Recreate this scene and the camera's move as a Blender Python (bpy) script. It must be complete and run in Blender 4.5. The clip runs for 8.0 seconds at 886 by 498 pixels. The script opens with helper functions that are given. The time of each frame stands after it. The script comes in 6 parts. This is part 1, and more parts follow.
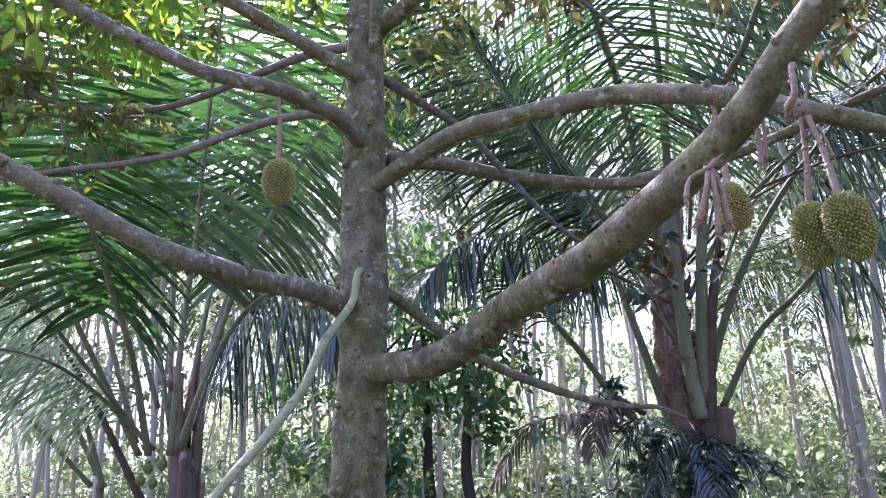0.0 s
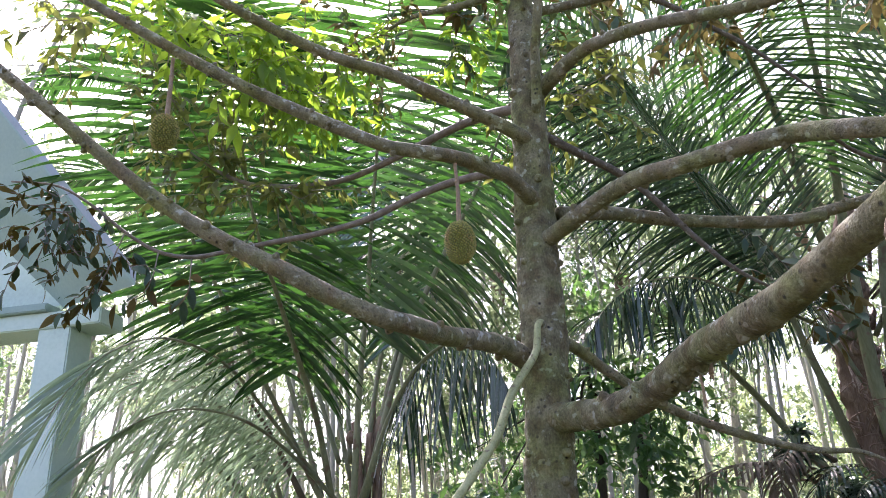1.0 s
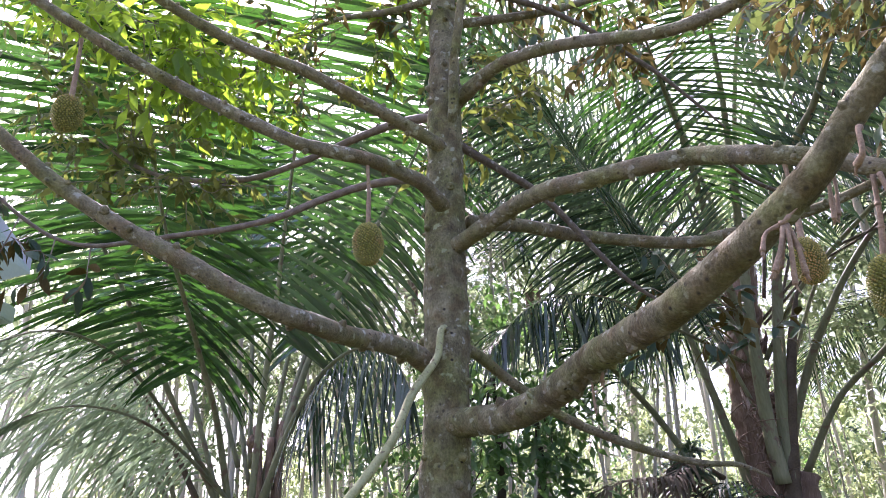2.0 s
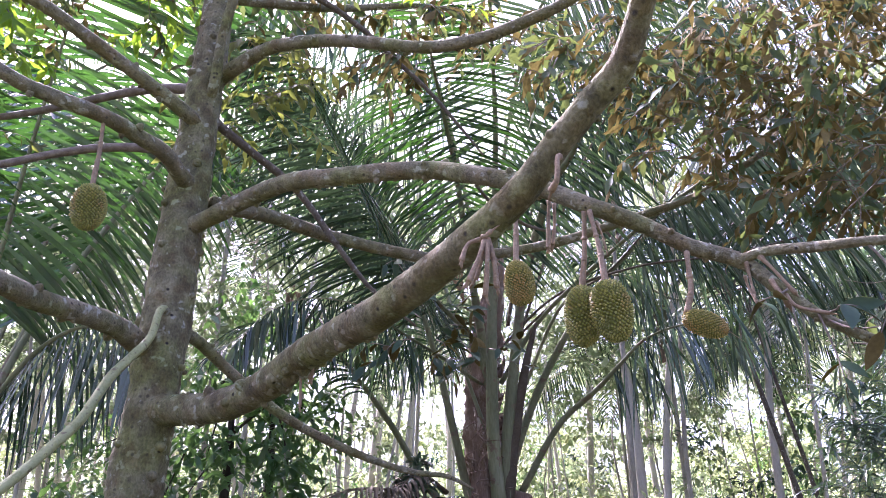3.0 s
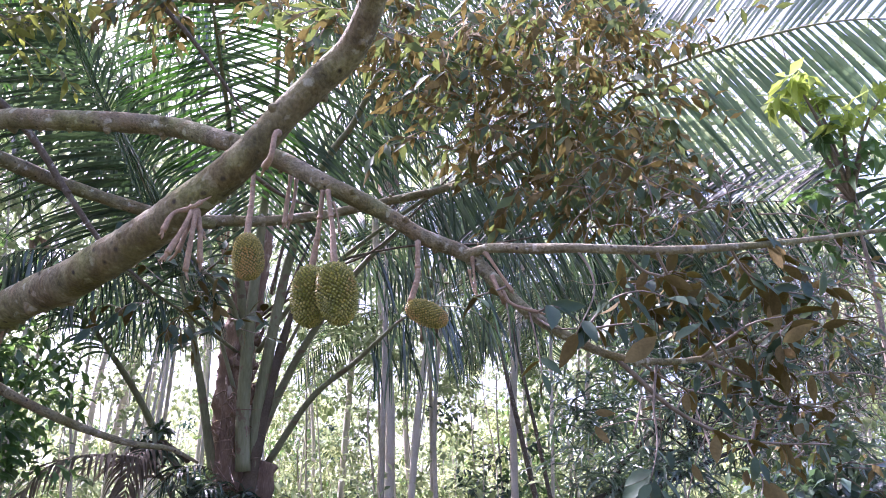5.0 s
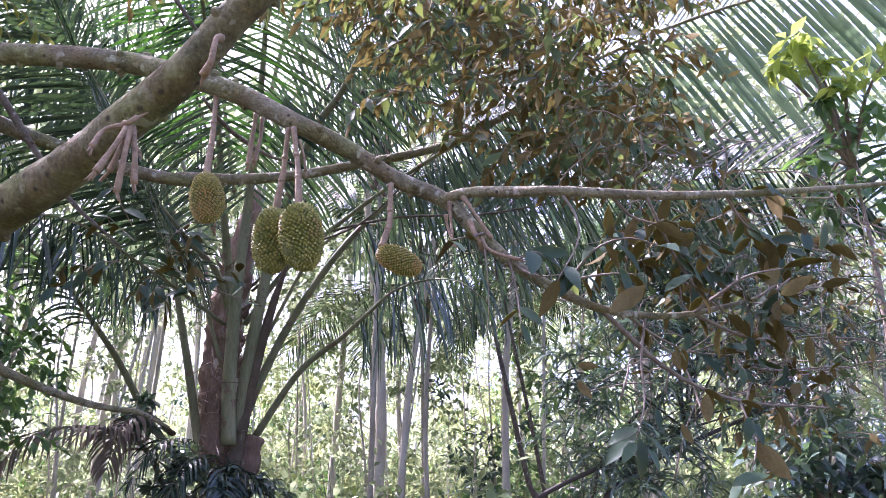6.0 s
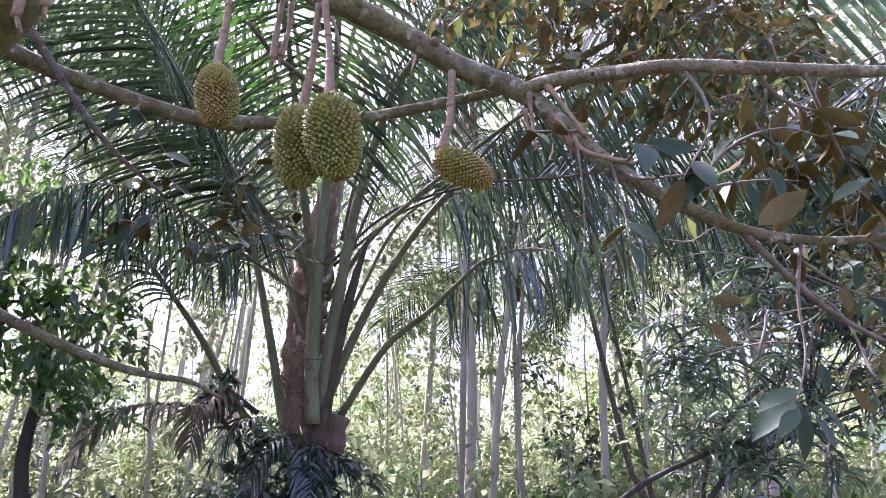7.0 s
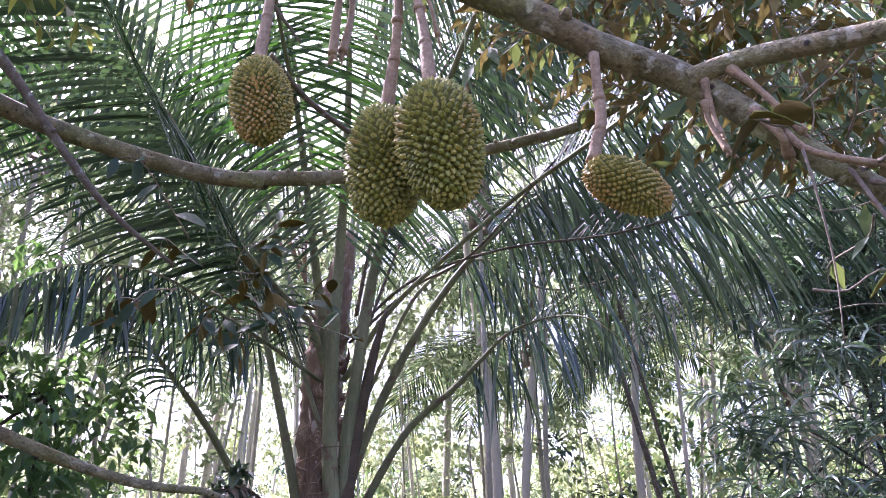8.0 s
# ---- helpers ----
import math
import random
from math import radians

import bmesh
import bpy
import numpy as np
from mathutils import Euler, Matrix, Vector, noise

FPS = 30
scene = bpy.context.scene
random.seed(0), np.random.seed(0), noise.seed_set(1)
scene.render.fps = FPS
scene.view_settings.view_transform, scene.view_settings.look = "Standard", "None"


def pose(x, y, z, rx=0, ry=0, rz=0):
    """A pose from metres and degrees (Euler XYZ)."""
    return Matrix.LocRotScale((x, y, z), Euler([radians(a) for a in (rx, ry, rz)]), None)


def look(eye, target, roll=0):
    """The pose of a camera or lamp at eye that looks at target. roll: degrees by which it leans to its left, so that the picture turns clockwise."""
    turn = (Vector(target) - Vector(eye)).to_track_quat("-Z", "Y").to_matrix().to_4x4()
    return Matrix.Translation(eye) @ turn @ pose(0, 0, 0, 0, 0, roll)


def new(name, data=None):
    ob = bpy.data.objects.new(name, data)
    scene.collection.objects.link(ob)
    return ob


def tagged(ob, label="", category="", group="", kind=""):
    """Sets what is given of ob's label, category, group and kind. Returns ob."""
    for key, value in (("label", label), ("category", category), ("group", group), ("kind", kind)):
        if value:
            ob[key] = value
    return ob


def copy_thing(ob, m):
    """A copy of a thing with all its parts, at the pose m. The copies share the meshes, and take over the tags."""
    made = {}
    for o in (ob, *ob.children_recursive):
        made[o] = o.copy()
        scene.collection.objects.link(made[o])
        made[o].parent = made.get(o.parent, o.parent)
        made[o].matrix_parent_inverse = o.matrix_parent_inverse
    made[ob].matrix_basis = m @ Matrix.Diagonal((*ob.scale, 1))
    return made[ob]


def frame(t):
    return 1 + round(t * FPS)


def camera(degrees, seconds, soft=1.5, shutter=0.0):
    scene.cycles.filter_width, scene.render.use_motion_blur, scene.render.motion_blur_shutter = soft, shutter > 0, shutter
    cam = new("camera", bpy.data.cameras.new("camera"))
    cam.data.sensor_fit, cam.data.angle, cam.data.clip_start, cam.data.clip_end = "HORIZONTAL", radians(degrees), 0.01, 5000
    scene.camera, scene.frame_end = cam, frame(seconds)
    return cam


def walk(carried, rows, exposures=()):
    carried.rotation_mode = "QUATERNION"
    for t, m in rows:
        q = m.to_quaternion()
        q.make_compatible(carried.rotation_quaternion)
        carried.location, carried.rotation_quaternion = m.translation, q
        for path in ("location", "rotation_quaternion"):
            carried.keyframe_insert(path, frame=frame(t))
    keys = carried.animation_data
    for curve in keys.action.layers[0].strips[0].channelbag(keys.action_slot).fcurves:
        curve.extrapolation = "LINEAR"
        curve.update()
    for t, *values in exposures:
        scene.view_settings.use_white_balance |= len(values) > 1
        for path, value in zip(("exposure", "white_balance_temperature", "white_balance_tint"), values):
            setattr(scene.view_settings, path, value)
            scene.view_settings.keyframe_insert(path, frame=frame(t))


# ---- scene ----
cam = camera(58.0, 8.0, soft=0.6)
PATH = [
    (0, (0.0, 0.0, 1.6), (0.0, 1.899, 2.228), -2.8),
    (0.5, (-0.114, -0.1, 1.579), (-0.273, 1.78, 2.242), -2.5),
    (1, (-0.127, -0.186, 1.558), (-0.486, 1.628, 2.321), -2.3),
    (1.2, (-0.114, -0.198, 1.545), (-0.489, 1.61, 2.314), -2.6),
    (2.3, (-0.032, -0.171, 1.499), (-0.008, 1.666, 2.289), -1.1),
    (2.5, (0.014, -0.16, 1.493), (0.169, 1.669, 2.288), -0.7),
    (3, (0.128, -0.115, 1.472), (0.523, 1.678, 2.265), -0.2),
    (3.5, (0.337, -0.033, 1.44), (1.007, 1.722, 2.126), -0.8),
    (4, (0.401, -0.049, 1.489), (1.21, 1.654, 2.158), -0.8),
    (4.5, (0.347, -0.12, 1.516), (1.217, 1.534, 2.228), -1.2),
    (4.7, (0.32, -0.142, 1.54), (1.216, 1.495, 2.259), -1.2),
    (5.8, (0.453, -0.043, 1.459), (1.371, 1.593, 2.153), -0.3),
    (6, (0.521, 0.041, 1.469), (1.443, 1.682, 2.147), -0.4),
    (6.5, (0.771, 0.31, 1.471), (1.596, 2.002, 2.148), 0.9),
    (7, (0.911, 0.667, 1.5), (1.63, 2.419, 2.142), 0.9),
    (7.5, (0.889, 1.112, 1.606), (1.596, 2.836, 2.333), 0.9),
    (8, (0.896, 1.407, 1.706), (1.593, 3.096, 2.519), -1.5),
]
walk(cam, [(t, look(eye, target, roll)) for t, eye, target, roll in PATH], exposures=[(0.0, 2.11, 5250, 45), (1.0, 2.0, 5850, 28), (2.5, 2.07, 5700, 40), (3.5, 2.15, 5550, 43), (8.0, 2.15, 5600, 44)])

# ---- world, sun, exposure ----
SUN_UP, SUN_SIDE = 52.0, -28.0
world = bpy.data.worlds.new("sky")
scene.world = world
world.use_nodes = True
wn = world.node_tree.nodes
sky = wn.new("ShaderNodeTexSky")
sky.sky_type, sky.sun_disc = "NISHITA", False
sky.sun_elevation, sky.sun_rotation = radians(SUN_UP), radians(SUN_SIDE)
sky.air_density, sky.dust_density, sky.ozone_density = 1.0, 6.0, 0.6
wn["Background"].inputs["Strength"].default_value = 0.15
world.node_tree.links.new(sky.outputs["Color"], wn["Background"].inputs["Color"])
sun = new("sun", bpy.data.lights.new("sun", "SUN"))
sun.data.energy, sun.data.angle, sun.data.color = 5.0, radians(0.6), (1.0, 0.96, 0.90)
away = Vector((math.sin(radians(SUN_SIDE)) * math.cos(radians(SUN_UP)), math.cos(radians(SUN_SIDE)) * math.cos(radians(SUN_UP)), math.sin(radians(SUN_UP))))
sun.matrix_world = look(away * 60, (0, 0, 0))


# ---- materials ----
def material(name, tones, scale=8.0, fine=60.0, rough=0.7, bump=0.3, stretch=(1, 1, 1), metal=0.0, through_light=0.0, vary=0.0, gloss=0.5, spots=None, spot_size=0.6, spot_at=18.0, glow_tone=None, wax=0.0, pores=None, pore_at=40.0, moss=None):
    """Two scales of noise between the tones, fine relief, optional lichen-like spots and light that passes a leaf."""
    m = bpy.data.materials.new(name)
    m.use_nodes = True
    n, k = m.node_tree.nodes, m.node_tree.links
    b = n["Principled BSDF"]
    co = n.new("ShaderNodeTexCoord")
    mp = n.new("ShaderNodeMapping")
    mp.inputs["Scale"].default_value = stretch
    k.new(co.outputs["Object"], mp.inputs["Vector"])
    big, small = n.new("ShaderNodeTexNoise"), n.new("ShaderNodeTexNoise")
    big.inputs["Scale"].default_value, big.inputs["Detail"].default_value = scale, 5
    small.inputs["Scale"].default_value, small.inputs["Detail"].default_value = fine, 6
    k.new(mp.outputs[0], big.inputs["Vector"])
    k.new(mp.outputs[0], small.inputs["Vector"])
    mix = n.new("ShaderNodeMix")
    mix.data_type, mix.inputs[0].default_value = "FLOAT", 0.4
    k.new(big.outputs[0], mix.inputs[2])
    k.new(small.outputs[0], mix.inputs[3])
    value = mix.outputs[0]
    if vary:
        geo = n.new("ShaderNodeNewGeometry")
        info = n.new("ShaderNodeObjectInfo")
        both = n.new("ShaderNodeMath")
        both.operation = "ADD"
        k.new(geo.outputs["Random Per Island"], both.inputs[0])
        k.new(info.outputs["Random"], both.inputs[1])
        part1 = n.new("ShaderNodeMath")
        part1.operation = "FRACT"
        k.new(both.outputs[0], part1.inputs[0])
        mr = n.new("ShaderNodeMapRange")
        mr.inputs["To Min"].default_value, mr.inputs["To Max"].default_value = -vary, vary
        k.new(part1.outputs[0], mr.inputs["Value"])
        add = n.new("ShaderNodeMath")
        add.operation = "ADD"
        k.new(value, add.inputs[0])
        k.new(mr.outputs[0], add.inputs[1])
        value = add.outputs[0]
    ramp = n.new("ShaderNodeValToRGB")
    el = ramp.color_ramp.elements
    el[0].position, el[1].position = 0.28, 0.74
    el[0].color, el[1].color = (*tones[0], 1), (*tones[-1], 1)
    for i, tone in enumerate(tones[1:-1], 1):
        el.new(0.28 + 0.46 * i / (len(tones) - 1)).color = (*tone, 1)
    k.new(value, ramp.inputs[0])
    colour = ramp.outputs[0]
    if spots:
        sp = n.new("ShaderNodeTexNoise")
        sp.inputs["Scale"].default_value, sp.inputs["Detail"].default_value = spot_at, 6
        k.new(co.outputs["Object"], sp.inputs["Vector"])
        edge = n.new("ShaderNodeMapRange")
        edge.inputs["From Min"].default_value, edge.inputs["From Max"].default_value = spot_size, spot_size + 0.06
        k.new(sp.outputs[0], edge.inputs["Value"])
        lay = n.new("ShaderNodeMix")
        lay.data_type = "RGBA"
        k.new(edge.outputs[0], lay.inputs[0])
        k.new(colour, lay.inputs[6])
        lay.inputs[7].default_value = (*spots, 1)
        colour = lay.outputs[2]
    if moss:
        mo = n.new("ShaderNodeTexNoise")
        mo.inputs["Scale"].default_value, mo.inputs["Detail"].default_value = 5.0, 5
        k.new(co.outputs["Object"], mo.inputs["Vector"])
        edge = n.new("ShaderNodeMapRange")
        edge.inputs["From Min"].default_value, edge.inputs["From Max"].default_value, edge.inputs["To Max"].default_value = 0.45, 0.65, 0.75
        k.new(mo.outputs[0], edge.inputs["Value"])
        lay = n.new("ShaderNodeMix")
        lay.data_type, lay.blend_type = "RGBA", "MULTIPLY"
        k.new(edge.outputs[0], lay.inputs[0])
        k.new(colour, lay.inputs[6])
        lay.inputs[7].default_value = (*moss, 1)
        colour = lay.outputs[2]
    if pores:
        mo = n.new("ShaderNodeTexNoise")
        mo.inputs["Scale"].default_value, mo.inputs["Detail"].default_value = 9.0, 7
        k.new(co.outputs["Object"], mo.inputs["Vector"])
        edge = n.new("ShaderNodeMapRange")
        edge.inputs["From Min"].default_value, edge.inputs["From Max"].default_value, edge.inputs["To Max"].default_value = 0.5, 0.62, 0.85
        k.new(mo.outputs[0], edge.inputs["Value"])
        lay = n.new("ShaderNodeMix")
        lay.data_type, lay.blend_type = "RGBA", "MULTIPLY"
        k.new(edge.outputs[0], lay.inputs[0])
        k.new(colour, lay.inputs[6])
        lay.inputs[7].default_value = (0.70, 0.59, 0.49, 1)
        colour = lay.outputs[2]
        vo = n.new("ShaderNodeTexVoronoi")
        vo.inputs["Scale"].default_value, vo.inputs["Randomness"].default_value = pore_at, 1.0
        k.new(co.outputs["Object"], vo.inputs["Vector"])
        edge = n.new("ShaderNodeMapRange")
        edge.inputs["From Min"].default_value, edge.inputs["From Max"].default_value = 0.27, 0.12
        k.new(vo.outputs["Distance"], edge.inputs["Value"])
        few = n.new("ShaderNodeMath")
        few.operation = "MULTIPLY"
        thin = n.new("ShaderNodeMapRange")
        thin.inputs["From Min"].default_value, thin.inputs["From Max"].default_value = 0.42, 0.62
        k.new(big.outputs[0], thin.inputs["Value"])
        k.new(edge.outputs[0], few.inputs[0])
        k.new(thin.outputs[0], few.inputs[1])
        lay = n.new("ShaderNodeMix")
        lay.data_type = "RGBA"
        k.new(few.outputs[0], lay.inputs[0])
        k.new(colour, lay.inputs[6])
        lay.inputs[7].default_value = (*pores, 1)
        colour = lay.outputs[2]
    k.new(colour, b.inputs["Base Color"])
    b.inputs["Roughness"].default_value, b.inputs["Metallic"].default_value = rough, metal
    b.inputs["Specular IOR Level"].default_value = gloss
    b.inputs["Coat Weight"].default_value, b.inputs["Coat Roughness"].default_value = wax, 0.22
    if bump:
        bp = n.new("ShaderNodeBump")
        bp.inputs["Strength"].default_value, bp.inputs["Distance"].default_value = bump, 0.022 if pores else 0.01
        k.new(mix.outputs[0], bp.inputs["Height"])
        k.new(bp.outputs[0], b.inputs["Normal"])
    if through_light:
        tr, ms = n.new("ShaderNodeBsdfTranslucent"), n.new("ShaderNodeMixShader")
        if glow_tone:
            tint = n.new("ShaderNodeMix")
            tint.data_type, tint.inputs[0].default_value = "RGBA", 0.7
            k.new(colour, tint.inputs[6])
            tint.inputs[7].default_value = (*glow_tone, 1)
            k.new(tint.outputs[2], tr.inputs[0])
        else:
            k.new(colour, tr.inputs[0])
        ms.inputs[0].default_value = through_light
        k.new(b.outputs[0], ms.inputs[1])
        k.new(tr.outputs[0], ms.inputs[2])
        k.new(ms.outputs[0], n["Material Output"].inputs[0])
    return m


BARK = material("durian_bark", [(0.034, 0.028, 0.013), (0.16, 0.142, 0.074), (0.32, 0.29, 0.175)], 14, 95, 0.9, 1.0, (1, 1, 0.7), spots=(0.30, 0.295, 0.23), spot_size=0.6, spot_at=19, pores=(0.02, 0.015, 0.01), pore_at=24, moss=(0.74, 0.88, 0.40))
LIMB_BARK = material("durian_limb_bark", [(0.04, 0.032, 0.017), (0.185, 0.162, 0.092), (0.34, 0.305, 0.20)], 18, 110, 0.85, 1.0, spots=(0.36, 0.35, 0.28), spot_size=0.6, spot_at=22, pores=(0.03, 0.021, 0.015), pore_at=30, moss=(0.78, 0.91, 0.46))
TWIG_BARK = material("twig_bark", [(0.09, 0.066, 0.048), (0.18, 0.142, 0.108), (0.31, 0.27, 0.22)], 22, 120, 0.8, 0.5)
BRANCH_BARK = material("dark_branch_bark", [(0.045, 0.034, 0.024), (0.11, 0.088, 0.062), (0.21, 0.18, 0.14)], 20, 110, 0.85, 0.9, spots=(0.26, 0.25, 0.21), spot_size=0.6, spot_at=24)
WHIP_BARK = material("green_shoot_bark", [(0.19, 0.20, 0.07), (0.31, 0.32, 0.14), (0.42, 0.41, 0.21)], 22, 110, 0.7, 0.8, spots=(0.17, 0.14, 0.07), spot_size=0.60, spot_at=34)
STALK = material("fruit_stalk", [(0.15, 0.098, 0.058), (0.27, 0.185, 0.112), (0.38, 0.285, 0.185)], 40, 160, 0.8, 0.6)
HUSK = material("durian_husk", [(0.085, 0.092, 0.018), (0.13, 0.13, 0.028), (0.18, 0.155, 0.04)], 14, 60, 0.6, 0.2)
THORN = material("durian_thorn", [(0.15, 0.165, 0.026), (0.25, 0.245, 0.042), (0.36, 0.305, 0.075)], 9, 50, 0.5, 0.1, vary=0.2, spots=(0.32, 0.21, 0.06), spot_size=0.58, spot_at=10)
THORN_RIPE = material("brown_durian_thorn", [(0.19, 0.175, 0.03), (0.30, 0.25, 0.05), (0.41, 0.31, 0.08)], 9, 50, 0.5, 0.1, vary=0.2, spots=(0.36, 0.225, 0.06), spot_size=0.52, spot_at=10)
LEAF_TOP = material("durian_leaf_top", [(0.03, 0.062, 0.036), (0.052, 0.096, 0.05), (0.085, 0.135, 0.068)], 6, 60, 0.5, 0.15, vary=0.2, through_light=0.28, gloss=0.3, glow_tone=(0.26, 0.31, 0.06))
LEAF_UNDER = material("durian_leaf_underside", [(0.078, 0.058, 0.021), (0.138, 0.103, 0.036), (0.20, 0.152, 0.056)], 10, 80, 0.75, 0.1, vary=0.2, through_light=0.22, gloss=0.12, glow_tone=(0.22, 0.18, 0.05))
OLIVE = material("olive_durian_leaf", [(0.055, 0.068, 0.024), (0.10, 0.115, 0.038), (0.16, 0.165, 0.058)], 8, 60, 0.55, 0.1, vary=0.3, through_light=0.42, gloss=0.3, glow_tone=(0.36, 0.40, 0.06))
# durian leaf with backlight painted in as a bright yellow-green
LEAF_SUNLIT = material("sunlit_leaf", [(0.08, 0.16, 0.015), (0.14, 0.26, 0.025), (0.21, 0.34, 0.04)], 5, 40, 0.45, 0.1, vary=0.25, through_light=0.55, glow_tone=(0.42, 0.60, 0.03))
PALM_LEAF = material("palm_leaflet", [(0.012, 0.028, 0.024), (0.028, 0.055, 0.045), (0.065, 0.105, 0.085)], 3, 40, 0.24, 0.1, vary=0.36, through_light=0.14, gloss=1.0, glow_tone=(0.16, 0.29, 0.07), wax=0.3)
PALM_SILVER = material("pale_palm_leaflet", [(0.04, 0.075, 0.052), (0.075, 0.12, 0.088), (0.13, 0.18, 0.135)], 3, 40, 0.32, 0.1, vary=0.3, through_light=0.28, gloss=0.9, glow_tone=(0.30, 0.46, 0.20), wax=0.3)
# same leaflet as palm_leaflet, greened as if the sun stood behind it
PALM_BACKLIT = material("backlit_palm_leaflet", [(0.008, 0.028, 0.013), (0.022, 0.058, 0.025), (0.055, 0.11, 0.045)], 3, 40, 0.24, 0.1, vary=0.4, through_light=0.13, gloss=1.0, glow_tone=(0.16, 0.46, 0.04), wax=0.35)
# glossy leaflet with direct sun painted in: paler base and paler glow
PALM_SUNLIT = material("sunlit_palm_leaflet", [(0.07, 0.11, 0.065), (0.13, 0.19, 0.115), (0.24, 0.31, 0.20)], 3, 40, 0.22, 0.1, vary=0.36, through_light=0.48, gloss=1.0, glow_tone=(0.58, 0.72, 0.42), wax=0.8)
# lime brightened to stand for sun falling from above
SUN_LIME = material("sunlit_lime_leaf", [(0.14, 0.22, 0.04), (0.24, 0.34, 0.06), (0.35, 0.45, 0.09)], 5, 40, 0.45, 0.1, vary=0.3, through_light=0.45, glow_tone=(0.55, 0.66, 0.12))
PALM_DRY = material("dry_palm_leaflet", [(0.10, 0.075, 0.05), (0.22, 0.17, 0.12)], 5, 50, 0.8, 0.2, vary=0.2, through_light=0.2)
PETIOLE = material("palm_petiole", [(0.10, 0.115, 0.055), (0.20, 0.21, 0.115), (0.31, 0.30, 0.19)], 3, 40, 0.55, 0.4, (1, 1, 0.15), spots=(0.17, 0.12, 0.08), spot_size=0.58, spot_at=6)
BOOT = material("palm_leaf_base", [(0.085, 0.053, 0.036), (0.205, 0.138, 0.098), (0.41, 0.315, 0.245)], 5, 70, 0.95, 1.0, (1, 1, 0.12), spots=(0.45, 0.375, 0.31), spot_size=0.6, spot_at=4)
PALM_TRUNK = material("palm_trunk", [(0.11, 0.09, 0.075), (0.25, 0.22, 0.19)], 4, 40, 0.9, 0.7, (0.6, 0.6, 3.0))
PALE_BARK = material("pale_tree_bark", [(0.30, 0.27, 0.21), (0.50, 0.45, 0.37), (0.64, 0.59, 0.50)], 4, 50, 0.85, 0.5, (1, 1, 0.35), vary=0.16)
DARK_BARK = material("dark_tree_bark", [(0.03, 0.025, 0.02), (0.08, 0.065, 0.05)], 5, 60, 0.9, 0.6, (1, 1, 0.4))
BROAD = material("broad_leaf", [(0.028, 0.08, 0.042), (0.06, 0.135, 0.065), (0.11, 0.205, 0.085)], 5, 40, 0.32, 0.1, vary=0.3, through_light=0.36, gloss=0.9, glow_tone=(0.26, 0.48, 0.08))
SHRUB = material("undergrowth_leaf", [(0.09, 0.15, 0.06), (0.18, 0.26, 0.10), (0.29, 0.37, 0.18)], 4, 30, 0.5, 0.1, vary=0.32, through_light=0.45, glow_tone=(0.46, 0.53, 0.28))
# woods leaves with sun and shade painted in: a bright copy, then a dark one
SUNLIT_GREEN = material("sunlit_woods_leaf", [(0.15, 0.22, 0.06), (0.24, 0.33, 0.11), (0.36, 0.44, 0.20)], 4, 30, 0.5, 0.1, vary=0.3, through_light=0.5, glow_tone=(0.56, 0.60, 0.30))
SHADE_GREEN = material("shade_leaf", [(0.025, 0.06, 0.04), (0.05, 0.10, 0.065), (0.10, 0.16, 0.10)], 4, 30, 0.35, 0.1, vary=0.3, through_light=0.3, gloss=0.8)
THICKET = material("thicket_leaf", [(0.02, 0.046, 0.034), (0.05, 0.092, 0.064), (0.11, 0.16, 0.12)], 4, 30, 0.28, 0.1, vary=0.34, through_light=0.18, gloss=1.0, glow_tone=(0.20, 0.36, 0.11), wax=0.4)
SOIL = material("leaf_litter_soil", [(0.025, 0.022, 0.010), (0.055, 0.056, 0.022), (0.06, 0.092, 0.028)], 0.6, 9, 0.95, 0.8)
PLASTER = material("painted_plaster", [(0.44, 0.54, 0.47), (0.55, 0.66, 0.575), (0.63, 0.72, 0.64)], 2, 30, 0.8, 0.15, spots=(0.42, 0.50, 0.44), spot_size=0.66, spot_at=3)
SOFFIT = material("soffit_board", [(0.25, 0.34, 0.30), (0.34, 0.44, 0.39)], 2, 30, 0.75, 0.1)
ROOF = material("roof_sheet", [(0.30, 0.33, 0.36), (0.42, 0.45, 0.48)], 3, 40, 0.6, 0.1)
COCONUT = material("green_coconut", [(0.09, 0.15, 0.03), (0.20, 0.24, 0.06)], 6, 40, 0.5, 0.1)


# ---- geometry helpers ----
def spline(points, count):
    """Evenly spaced places on a smooth curve through the points."""
    p = np.array(points, float)
    p = np.vstack([2 * p[0] - p[1], p, 2 * p[-1] - p[-2]])
    out = []
    for i in range(1, len(p) - 2):
        a, b, c, d = p[i - 1 : i + 3]
        for u in np.linspace(0, 1, 16, endpoint=False):
            out.append(0.5 * (2 * b + (c - a) * u + (2 * a - 5 * b + 4 * c - d) * u * u + (3 * b - a - 3 * c + d) * u**3))
    out = np.array(out + [p[-2]])
    s = np.r_[0, np.cumsum(np.linalg.norm(np.diff(out, axis=0), axis=1))]
    want = np.linspace(0, s[-1], count)
    return np.stack([np.interp(want, s, out[:, i]) for i in range(out.shape[1])], 1)


def unit(v):
    v = np.asarray(v, float)
    return v / (np.linalg.norm(v, axis=-1, keepdims=True) + 1e-12)


